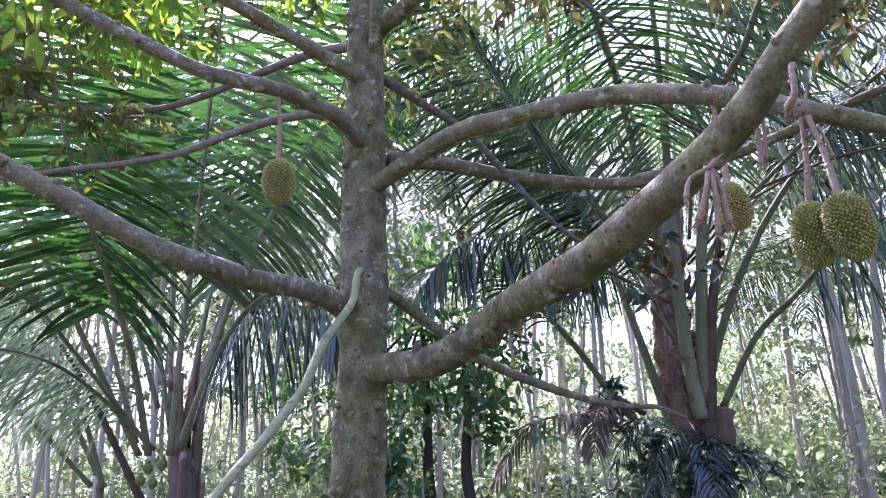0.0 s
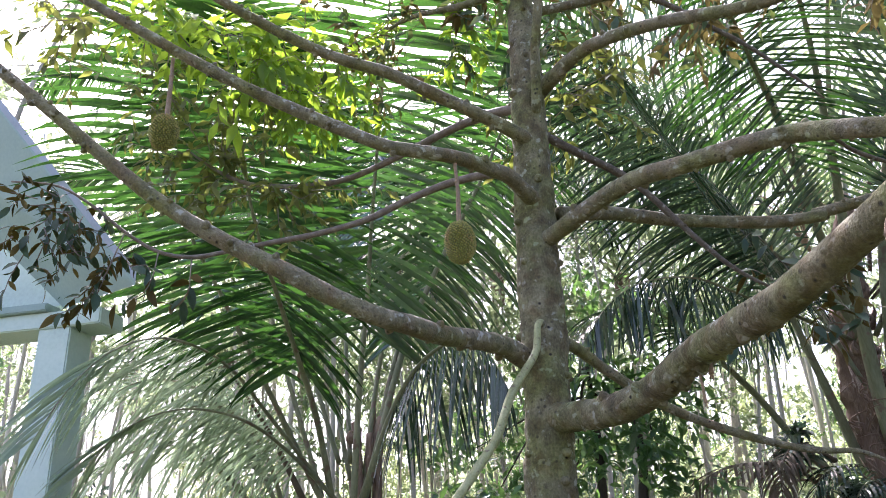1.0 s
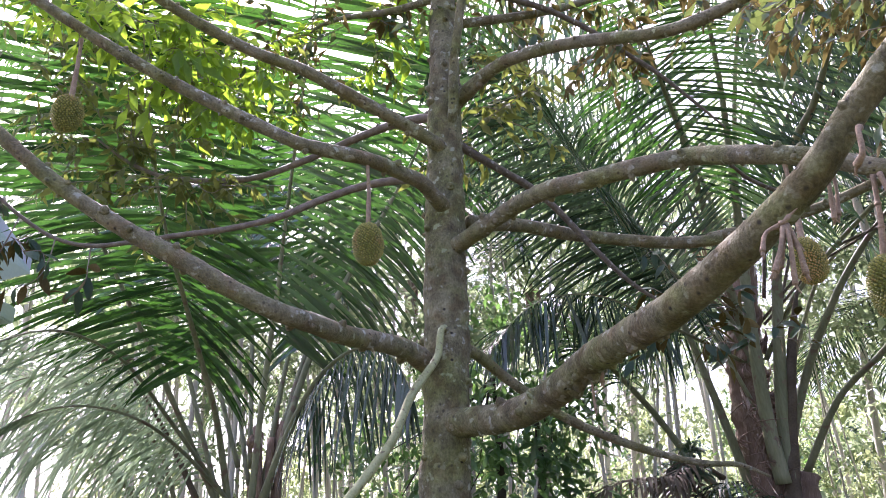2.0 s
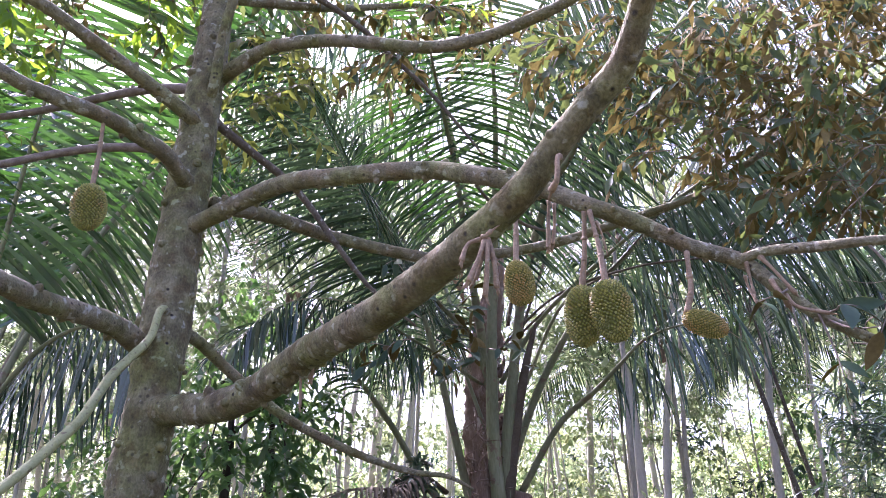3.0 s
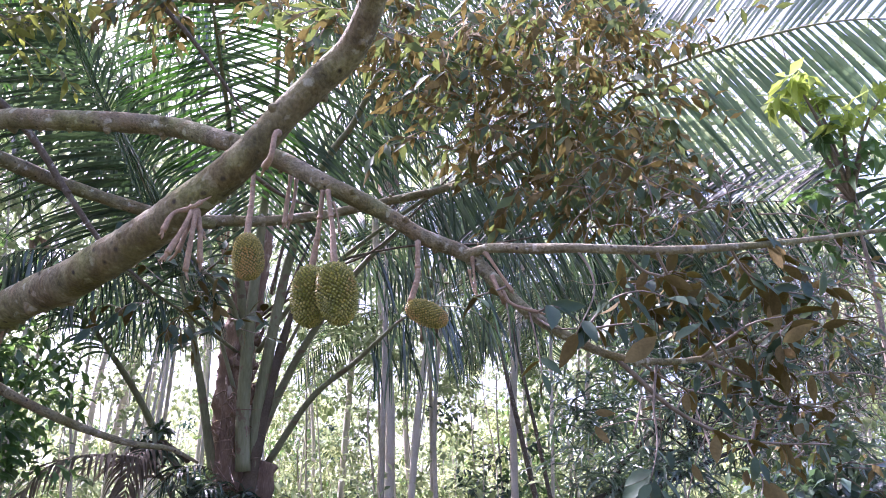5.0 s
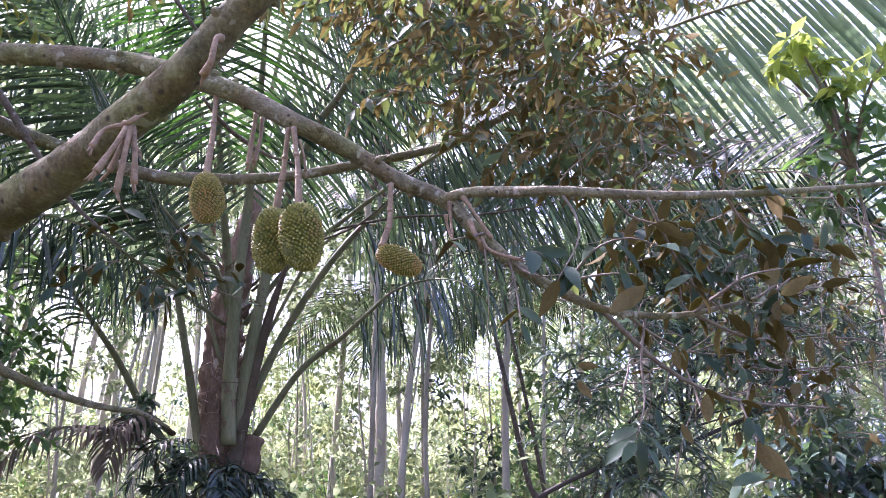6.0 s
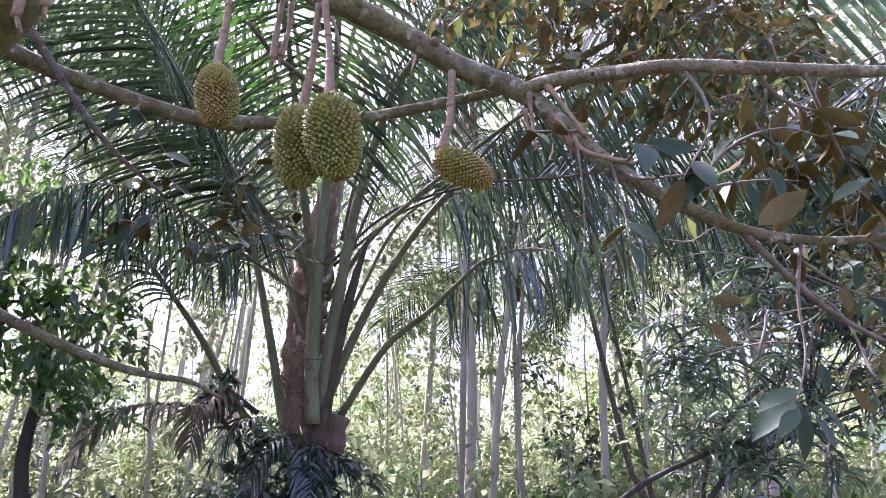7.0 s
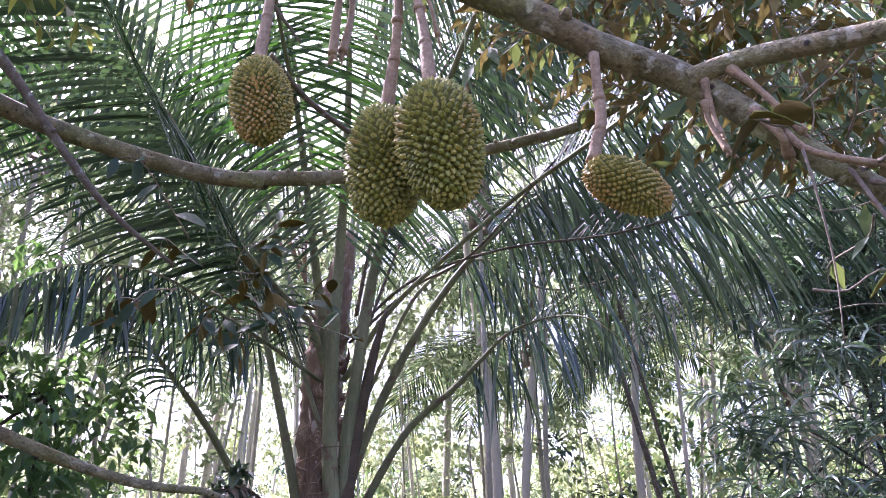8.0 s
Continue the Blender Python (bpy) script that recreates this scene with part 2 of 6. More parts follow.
class Geo:
    """Collects faces of one mesh."""

    def __init__(self):
        self.v, self.f, self.m, self.n = [], [], [], 0

    def add(self, verts, faces, mat=0):
        self.v.append(np.asarray(verts, float))
        self.f += [tuple(i + self.n for i in f) for f in faces]
        self.m += [mat] * len(faces)
        self.n += len(verts)

    def tube(self, points, radii, sides=10, step=0.06, rough=0.0, mat=0, flat=1.0, seed=0.0):
        """A tapered, slightly uneven tube; points may carry their own radius as a fourth number."""
        p = np.array(points, float)
        if p.shape[1] == 3:
            p = np.c_[p, np.interp(np.linspace(0, 1, len(p)), np.linspace(0, 1, len(radii)), radii)]
        size = np.linalg.norm(np.diff(p[:, :3], axis=0), axis=1).sum()
        c = spline(p, max(3, int(size / step) + 2))
        pos, rad = c[:, :3], np.maximum(c[:, 3], 0.0008)
        tan = unit(np.gradient(pos, axis=0))
        side = unit(np.cross(tan[0], (0.3, 0.2, 1.0)))
        rings = []
        ang = np.linspace(0, 2 * np.pi, sides, endpoint=False)
        for i in range(len(pos)):
            ridge = 1 + 0.35 * rough * noise.noise(Vector((i * step * 45, seed, 0)))
            side = unit(side - tan[i] * (side @ tan[i]))
            up = np.cross(tan[i], side)
            ring = []
            for a in ang:
                r = rad[i] * ridge
                if rough:
                    q = pos[i] + r * (math.cos(a) * side + math.sin(a) * up)
                    r *= 1 + rough * (noise.noise(Vector(q * 6 + seed)) + 0.4 * noise.noise(Vector(q * 23 + seed)) + 0.28 * noise.noise(Vector(q * 60 + seed)))
                ring.append(pos[i] + r * (math.cos(a) * side + flat * math.sin(a) * up))
            rings.append(ring)
        k = len(rings)
        verts = [q for ring in rings for q in ring] + [pos[0], pos[-1]]
        faces = [(i * sides + j, i * sides + (j + 1) % sides, (i + 1) * sides + (j + 1) % sides, (i + 1) * sides + j) for i in range(k - 1) for j in range(sides)]
        faces += [((j + 1) % sides, j, k * sides) for j in range(sides)]
        faces += [((k - 1) * sides + j, (k - 1) * sides + (j + 1) % sides, k * sides + 1) for j in range(sides)]
        self.add(verts, faces, mat)

    def blade(self, root, way, face, length, width, droop=0.3, segs=5, fold=0.15, mat=0):
        """A narrow folded leaflet that bends down towards its tip."""
        way, face = unit(way), unit(face)
        pos, verts = np.array(root, float), []
        for i in range(segs + 1):
            u = i / segs
            w = width * 0.5 * (min(1.0, 0.35 + 2.2 * u) * (1 - u**3) + 0.03)
            across = unit(np.cross(way, face))
            up = np.cross(across, way)
            verts += [pos - across * w, pos - up * (fold * w), pos + across * w]
            pos = pos + way * (length / segs)
            way = unit(way + np.array((0, 0, -1)) * droop * (0.4 + u) / segs * 2)
        faces = []
        for i in range(segs):
            a = 3 * i
            faces += [(a, a + 1, a + 4, a + 3), (a + 1, a + 2, a + 5, a + 4)]
        self.add(verts, faces, mat)

    def leaf(self, root, way, face, length, width, mat=0, under=None, curl=0.25, cheap=False):
        """A pointed oval leaf with a folded midrib; with under, a second skin lies 0.6 mm below."""
        way = unit(way)
        across = unit(np.cross(way, face))
        up = np.cross(across, way)
        rows = ((0, 0.06), (0.22, 0.8), (0.5, 1.0), (0.78, 0.62), (1, 0.02)) if not cheap else ((0, 0.1), (0.45, 1.0), (1, 0.03))
        verts = []
        for u, w in rows:
            c = np.array(root) + way * (u * length) - up * (curl * length * u * u)
            verts += [c - across * (w * width / 2) + up * (0.12 * width * w), c, c + across * (w * width / 2) + up * (0.12 * width * w)]
        faces = []
        for i in range(len(rows) - 1):
            a = 3 * i
            faces += [(a, a + 3, a + 4, a + 1), (a + 1, a + 4, a + 5, a + 2)]
        self.add(verts, faces, mat)
        if under is not None:
            self.add(np.array(verts) - up * 0.0012, [f[::-1] for f in faces], under)

    def quads(self, centres, ways, faces_to, lengths, widths, mat=0):
        """Many small rhombic leaves at once."""
        c, w, f = np.asarray(centres), unit(ways), np.asarray(faces_to)
        a = unit(np.cross(w, f))
        l, b = np.asarray(lengths)[:, None], np.asarray(widths)[:, None]
        up = np.cross(a, w)
        v = np.stack([c, c + w * l * 0.45 + a * b * 0.5 + up * b * 0.12, c + w * l - up * l * 0.15, c + w * l * 0.45 - a * b * 0.5 + up * b * 0.12], 1).reshape(-1, 3)
        self.add(v, [(4 * i, 4 * i + 1, 4 * i + 2, 4 * i + 3) for i in range(len(c))], mat)

    def box(self, lo, hi, bevel=0.0, mat=0):
        bm = bmesh.new()
        bmesh.ops.create_cube(bm, size=1)
        for q in bm.verts:
            q.co = [lo[i] + (q.co[i] + 0.5) * (hi[i] - lo[i]) for i in range(3)]
        if bevel:
            bmesh.ops.bevel(bm, geom=bm.edges[:], offset=bevel, segments=2, affect="EDGES")
        bm.verts.index_update()
        self.add([q.co[:] for q in bm.verts], [[q.index for q in f.verts] for f in bm.faces], mat)
        bm.free()


def mesh_of(name, geo, mats, smooth=True):
    me = bpy.data.meshes.new(name)
    me.from_pydata(np.concatenate(geo.v).tolist(), [], geo.f)
    for m in mats:
        me.materials.append(m)
    me.polygons.foreach_set("material_index", geo.m)
    me.polygons.foreach_set("use_smooth", [smooth] * len(geo.f))
    me.update()
    return me


def part(name, geo, mats, parent=None, label="", smooth=True):
    ob = new(name, mesh_of(name, geo, mats if isinstance(mats, (list, tuple)) else [mats], smooth))
    ob.parent = parent
    return tagged(ob, label)


def base(name, place, label, category, group="", kind=""):
    """An Empty at a thing's foot; its parts are built in world metres and moved back."""
    ob = new(name)
    ob.location = place
    return tagged(ob, label, category, group, kind)


def settle(thing):
    """Parts built in world metres become children of the thing without moving."""
    for o in thing.children:
        o.matrix_parent_inverse = Matrix.Translation(-Vector(thing.location))
    return thing


rng = np.random.default_rng(7)


def ground_height(x, y):
    rise = max(0.0, math.hypot(x, y) - 14.0)
    return 0.12 * min(rise, 60.0) * min(1.0, rise / 8.0) + 0.02 * max(0.0, rise - 60.0) + 0.12 * noise.noise(Vector((x * 0.25, y * 0.25, 3.0)))


def build_ground():
    g = Geo()
    side = np.r_[-600, -300, -160, -100, np.arange(-70, 71, 2.0), 100, 160, 300, 600]
    deep = np.r_[-600, -200, -80, -40, np.arange(-20, 81, 2.0), 110, 160, 260, 600]
    verts = [(x, y, ground_height(x, y)) for y in deep for x in side]
    w = len(side)
    g.add(verts, [(j * w + i, j * w + i + 1, (j + 1) * w + i + 1, (j + 1) * w + i) for j in range(len(deep) - 1) for i in range(w - 1)])
    ob = part("ground", g, SOIL)
    tagged(ob, "brown earth with leaf litter and low green growth, rising behind", "ground", kind="structure")


build_ground()


# ---- durian tree ----
durian_tree = base("durian_tree", (-0.47, 3.98, 0.0), "durian tree with mottled grey-brown trunk and spreading limbs bearing fruit", "tree")


def limb(name, points, radii, mat=LIMB_BARK, sides=12, rough=0.09, step=0.05, label="", knobs=0):
    g = Geo()
    g.tube(points, radii, sides, step, rough, seed=len(points) * 1.7)
    # old fruit scars and twig stumps
    c = spline(points, 60)
    for i in range(knobs):
        j = int(rng.integers(4, 56))
        r = np.interp(j / 59, np.linspace(0, 1, len(radii)), radii)
        out = unit(np.cross(c[j + 1] - c[j], rng.normal(size=3)))
        q = c[j] + out * r * 0.8
        k = 0.45 + 0.9 * rng.random()
        w = min(r, 0.06) * k
        g.tube([q, q + out * r * 0.2 + out * w * 0.2, q + out * r * 0.2 + out * w * 0.4], [w * 0.42, w * 0.3, w * 0.08], 7, 0.01, 0.15)
    return part(name, g, mat, durian_tree, label)


limb("trunk", [(-0.52, 3.93, -0.15), (-0.50, 3.95, 0.6), (-0.468, 4.00, 1.69), (-0.435, 4.03, 2.35), (-0.421, 4.13, 3.46), (-0.402, 4.20, 4.46), (-0.401, 4.27, 5.27), (-0.393, 4.32, 6.22), (-0.398, 4.40, 7.28), (-0.25, 4.6, 7.6)], [0.165, 0.15, 0.136, 0.128, 0.12, 0.105, 0.085, 0.07, 0.055, 0.02], BARK, 44, 0.12, 0.018, "mottled olive-brown trunk with pale lichen", knobs=90)
limb("limb", [(-0.483, 4.02, 2.31), (-0.285, 3.86, 2.28), (-0.0735, 3.62, 2.26), (0.116, 3.35, 2.30), (0.257, 3.06, 2.36), (0.474, 2.47, 2.36), (0.626, 2.20, 2.43), (0.705, 2.00, 2.47), (0.8, 1.85, 2.55), (0.871, 1.74, 2.65), (0.931, 1.64, 2.72), (0.997, 1.54, 2.80), (1.01, 1.42, 2.91), (0.992, 1.25, 3.02)], [0.085, 0.074, 0.072, 0.07, 0.066, 0.062, 0.058, 0.053, 0.046, 0.042, 0.040, 0.038, 0.034, 0.028], BARK, 32, 0.09, 0.014, "thick rough olive-brown lower limb", knobs=60)
limb("limb", [(-0.386, 4.08, 3.32), (-0.234, 3.93, 3.35), (-0.0448, 3.75, 3.39), (0.154, 3.50, 3.37), (0.332, 3.33, 3.32), (0.576, 3.20, 3.31), (0.807, 3.10, 3.29), (0.985, 2.86, 3.15), (1.17, 2.73, 3.05), (1.33, 2.60, 2.92), (1.53, 2.55, 2.83), (1.70, 2.50, 2.73), (1.90, 2.46, 2.66), (1.99, 2.37, 2.51), (2.09, 2.30, 2.39), (2.25, 2.25, 2.30), (2.40, 2.22, 2.25), (2.61, 2.22, 2.25), (2.87, 2.22, 2.29), (3.36, 2.30, 2.44)], [0.05, 0.05, 0.047, 0.046, 0.045, 0.044, 0.044, 0.042, 0.04, 0.037, 0.034, 0.032, 0.03, 0.026, 0.022, 0.019, 0.016, 0.014, 0.012, 0.008], LIMB_BARK, 22, 0.10, 0.016, "arching limb carrying several fruits", knobs=48)
limb("branch", [(1.87, 2.45, 2.66), (1.95, 2.38, 2.68), (2.05, 2.22, 2.64), (2.16, 2.10, 2.62), (2.52, 2.00, 2.64), (3.00, 1.95, 2.73), (3.47, 1.95, 2.85), (4.25, 1.95, 3.06)], [0.022, 0.021, 0.02, 0.018, 0.017, 0.015, 0.012, 0.008], LIMB_BARK, 12, 0.1, 0.03, knobs=8)
limb("limb", [(-0.281, 4.20, 3.54), (-0.123, 4.35, 3.59), (0.081, 4.55, 3.65), (0.454, 4.85, 3.69), (1.07, 5.00, 3.66), (1.42, 5.02, 3.68), (1.34, 5.05, 3.70), (1.74, 5.02, 3.76), (2.15, 4.98, 3.87), (2.63, 4.92, 4.05), (3.20, 4.80, 4.27), (3.67, 4.68, 4.58), (4.07, 4.60, 4.88), (4.36, 4.50, 5.12), (4.61, 4.40, 5.39)], [0.05, 0.047, 0.045, 0.043, 0.042, 0.042, 0.04, 0.038, 0.036, 0.034, 0.03, 0.025, 0.02, 0.015, 0.008], LIMB_BARK, 12, 0.09, 0.04, knobs=36)
limb("limb", [(-0.44, 4.05, 2.56), (-0.539, 3.92, 2.62), (-0.625, 3.75, 2.65), (-0.743, 3.52, 2.63), (-0.844, 3.30, 2.60), (-0.938, 3.12, 2.60), (-1.06, 2.94, 2.61), (-1.24, 2.82, 2.69), (-1.36, 2.76, 2.76), (-1.63, 2.68, 2.91), (-1.86, 2.60, 3.06), (-2.06, 2.52, 3.23), (-2.34, 2.42, 3.49), (-2.60, 2.34, 3.72), (-3.03, 2.24, 4.06)], [0.06, 0.058, 0.054, 0.05, 0.047, 0.045, 0.043, 0.041, 0.04, 0.037, 0.034, 0.031, 0.028, 0.026, 0.022], LIMB_BARK, 18, 0.10, 0.02, "pale grey-brown low limb sweeping up", knobs=36)
limb("limb", [(-0.4, 4.10, 3.58), (-0.461, 3.95, 3.60), (-0.52, 3.82, 3.63), (-0.621, 3.70, 3.64), (-0.78, 3.52, 3.64), (-1.00, 3.38, 3.64), (-1.16, 3.28, 3.66), (-1.64, 3.15, 3.90), (-1.89, 3.05, 4.03), (-2.09, 2.98, 4.15), (-2.34, 2.88, 4.31), (-2.61, 2.80, 4.49), (-3.04, 2.70, 4.80)], [0.05, 0.047, 0.044, 0.041, 0.039, 0.036, 0.034, 0.033, 0.031, 0.03, 0.028, 0.026, 0.02], LIMB_BARK, 18, 0.10, 0.02, knobs=28)
limb("limb", [(-0.391, 4.15, 3.98), (-0.446, 4.05, 4.01), (-0.676, 3.90, 4.11), (-0.977, 3.72, 4.23), (-1.18, 3.60, 4.31), (-1.41, 3.45, 4.34), (-1.70, 3.30, 4.46), (-1.99, 3.10, 4.60), (-2.23, 2.95, 4.76)], [0.045, 0.043, 0.04, 0.037, 0.035, 0.033, 0.03, 0.027, 0.02], LIMB_BARK, 12, 0.09, 0.035, knobs=24)
limb("branch", [(-0.396, 4.30, 4.35), (-0.534, 4.42, 4.44), (-0.724, 4.55, 4.51), (-0.992, 4.70, 4.53), (-1.32, 4.82, 4.48), (-1.64, 4.90, 4.41), (-1.92, 4.95, 4.37), (-2.24, 4.95, 4.37), (-2.59, 4.90, 4.41), (-2.83, 4.80, 4.50), (-3.07, 4.70, 4.68)], [0.036, 0.034, 0.032, 0.03, 0.027, 0.024, 0.022, 0.02, 0.017, 0.013, 0.008], TWIG_BARK, 10, 0.09, 0.05, knobs=8)
limb("branch", [(-0.47, 4.25, 3.78), (-0.594, 4.32, 3.91), (-0.743, 4.36, 3.95), (-0.99, 4.38, 3.93), (-1.26, 4.38, 3.85), (-1.52, 4.36, 3.74), (-1.86, 4.34, 3.67), (-2.16, 4.30, 3.63), (-2.45, 4.25, 3.58), (-2.66, 4.20, 3.55), (-2.84, 4.10, 3.57), (-3.03, 4.00, 3.69), (-3.21, 3.90, 3.85), (-3.42, 3.80, 3.98), (-3.68, 3.70, 4.00)], [0.032, 0.03, 0.028, 0.026, 0.024, 0.022, 0.02, 0.018, 0.016, 0.015, 0.013, 0.012, 0.01, 0.008, 0.006], TWIG_BARK, 10, 0.09, 0.05, knobs=8)
limb("shoot", [(-0.425, 3.95, 2.81), (-0.441, 3.88, 2.77), (-0.455, 3.82, 2.62), (-0.516, 3.75, 2.50), (-0.575, 3.66, 2.38), (-0.614, 3.58, 2.25), (-0.644, 3.50, 2.14), (-0.708, 3.40, 2.02), (-0.776, 3.30, 1.90), (-0.838, 3.20, 1.80), (-0.903, 3.10, 1.69), (-0.981, 2.95, 1.55), (-1.05, 2.85, 1.41)], [0.018, 0.019, 0.02, 0.021, 0.022, 0.022, 0.022, 0.021, 0.021, 0.02, 0.019, 0.016, 0.01], WHIP_BARK, 10, 0.06, 0.04, "thin pale green shoot drooping from the trunk")
limb("branch", [(-0.353, 4.10, 2.74), (-0.277, 4.30, 2.75), (-0.191, 4.45, 2.71), (-0.0999, 4.55, 2.65), (0.191, 4.75, 2.47), (0.527, 4.85, 2.32), (0.87, 4.92, 2.21), (1.08, 4.95, 2.17), (1.28, 5.00, 2.16), (1.46, 5.05, 2.09)], [0.036, 0.034, 0.033, 0.032, 0.03, 0.026, 0.022, 0.018, 0.015, 0.008], LIMB_BARK, 10, 0.09, 0.05, knobs=8)
limb("branch", [(-0.351, 4.20, 4.11), (-0.276, 4.32, 4.11), (-0.0936, 4.45, 4.04), (0.149, 4.60, 3.93), (0.304, 4.65, 3.78), (0.505, 4.70, 3.53), (0.739, 4.75, 3.28), (1.03, 4.80, 3.08)], [0.03, 0.029, 0.028, 0.026, 0.023, 0.02, 0.015, 0.008], BRANCH_BARK, 10, 0.09, 0.05, knobs=6)
limb("limb", [(-0.346, 4.22, 4.39), (-0.252, 4.10, 4.41), (-0.0926, 3.95, 4.45), (0.0776, 3.80, 4.43), (0.393, 3.55, 4.31), (0.752, 3.25, 4.10), (0.925, 3.10, 4.04), (1.07, 3.00, 4.04), (1.22, 2.90, 4.07), (1.36, 2.80, 4.11), (1.63, 2.60, 4.22)], [0.05, 0.046, 0.042, 0.039, 0.036, 0.033, 0.032, 0.031, 0.03, 0.029, 0.022], LIMB_BARK, 18, 0.10, 0.02, knobs=24)
limb("limb", [(-0.384, 4.15, 4.17), (-0.342, 4.06, 4.26), (-0.324, 4.00, 4.56), (-0.273, 3.92, 4.85), (-0.203, 3.80, 5.24), (-0.123, 3.65, 5.67)], [0.034, 0.033, 0.031, 0.029, 0.025, 0.018], BARK, 12, 0.09, 0.035, knobs=5)
limb("branch", [(-0.368, 4.32, 5.62), (-0.162, 4.35, 5.46), (0.0404, 4.40, 5.39), (0.33, 4.50, 5.33), (0.627, 4.60, 5.20), (0.838, 4.65, 5.04), (1.10, 4.75, 4.88), (1.35, 4.80, 4.63), (1.53, 4.85, 4.45)], [0.026, 0.024, 0.023, 0.022, 0.02, 0.018, 0.016, 0.012, 0.006], BRANCH_BARK, 8, 0.09, 0.05, knobs=5)
limb("branch", [(2.02, 4.70, 3.80), (1.77, 4.60, 3.78), (1.48, 4.40, 3.80), (1.29, 4.20, 3.84)], [0.006, 0.012, 0.014, 0.01], BRANCH_BARK, 8, 0.09, 0.05)
# unseen upper limbs, added to carry the shading crown
for k, (ang, up0) in enumerate(((20, 5.2), (140, 5.5), (255, 5.8), (80, 6.2), (200, 6.6), (320, 7.0))):
    w = np.array((math.cos(radians(ang)), math.sin(radians(ang)), 0.35))
    s = np.array((-0.3, 4.42, up0))
    limb("limb", [s, s + w * 0.7, s + w * 1.5 + (0, 0, 0.1), s + w * 2.2], [0.035, 0.03, 0.02, 0.008], LIMB_BARK, 8, 0.08, 0.08)

# stumps of old fruit stalks, hanging in bunches
def stub(points, r=0.006):
    g = Geo()
    points = [np.array(p) + (rng.normal(size=3) * 0.009 if i else 0) for i, p in enumerate(points)]
    q, e = points[-1], unit(points[-1] - points[-2])
    for k in range(3):
        o = e * 0.02 + rng.normal(size=3) * 0.006
        g.tube([q - e * 0.004, q + o * 0.5, q + o], [r * 0.8, r * 0.6, r * 0.3], 5, 0.006, 0.2)
    r *= 1.2
    g.tube(points, [r * 1.5, r * 1.05, r * 0.95, r * 1.15, r * 1.35], 8, 0.01, 0.3)
    part("stalk_stump", g, STALK, durian_tree, "dry pinkish-brown stalk stump")


stub([(0.697, 1.93, 2.42), (0.657, 1.92, 2.38), (0.622, 1.92, 2.33)], 0.0055)
stub([(0.699, 1.92, 2.41), (0.674, 1.89, 2.34), (0.657, 1.89, 2.26)], 0.0055)
stub([(0.705, 1.94, 2.42), (0.694, 1.94, 2.37), (0.685, 1.94, 2.29)], 0.0055)
stub([(0.706, 1.92, 2.41), (0.699, 1.90, 2.34), (0.699, 1.90, 2.24)], 0.0055)
stub([(0.711, 1.93, 2.42), (0.714, 1.92, 2.35), (0.72, 1.92, 2.27)], 0.0055)
stub([(0.717, 1.94, 2.42), (0.727, 1.94, 2.40), (0.738, 1.94, 2.36)], 0.0055)
stub([(0.693, 1.92, 2.42), (0.697, 1.90, 2.42), (0.706, 1.90, 2.43)], 0.0055)
stub([(0.851, 1.68, 2.57), (0.836, 1.66, 2.53), (0.83, 1.66, 2.49), (0.823, 1.66, 2.46)], 0.006)
stub([(0.289, 3.10, 2.36), (0.287, 3.08, 2.31), (0.281, 3.07, 2.27)], 0.008)
stub([(0.244, 3.10, 2.33), (0.248, 3.10, 2.25), (0.25, 3.10, 2.16)], 0.004)
stub([(1.24, 2.80, 3.03), (1.23, 2.80, 2.95), (1.22, 2.80, 2.80)], 0.007)
stub([(1.27, 2.82, 3.03), (1.27, 2.82, 2.93), (1.26, 2.82, 2.84)], 0.006)
stub([(1.34, 2.56, 2.83), (1.36, 2.56, 2.77), (1.38, 2.56, 2.72)], 0.004)
stub([(1.89, 2.43, 2.65), (1.89, 2.42, 2.58), (1.90, 2.40, 2.50)], 0.005)
stub([(1.93, 2.40, 2.67), (1.96, 2.36, 2.59), (2.00, 2.33, 2.49)], 0.006)
stub([(1.97, 2.34, 2.49), (1.99, 2.30, 2.44), (2.07, 2.25, 2.37)], 0.005)
stub([(1.87, 2.42, 2.59), (1.89, 2.42, 2.55), (1.90, 2.42, 2.48)], 0.005)
stub([(1.95, 2.38, 2.56), (1.95, 2.35, 2.49), (1.98, 2.34, 2.45)], 0.007)


settle(durian_tree)


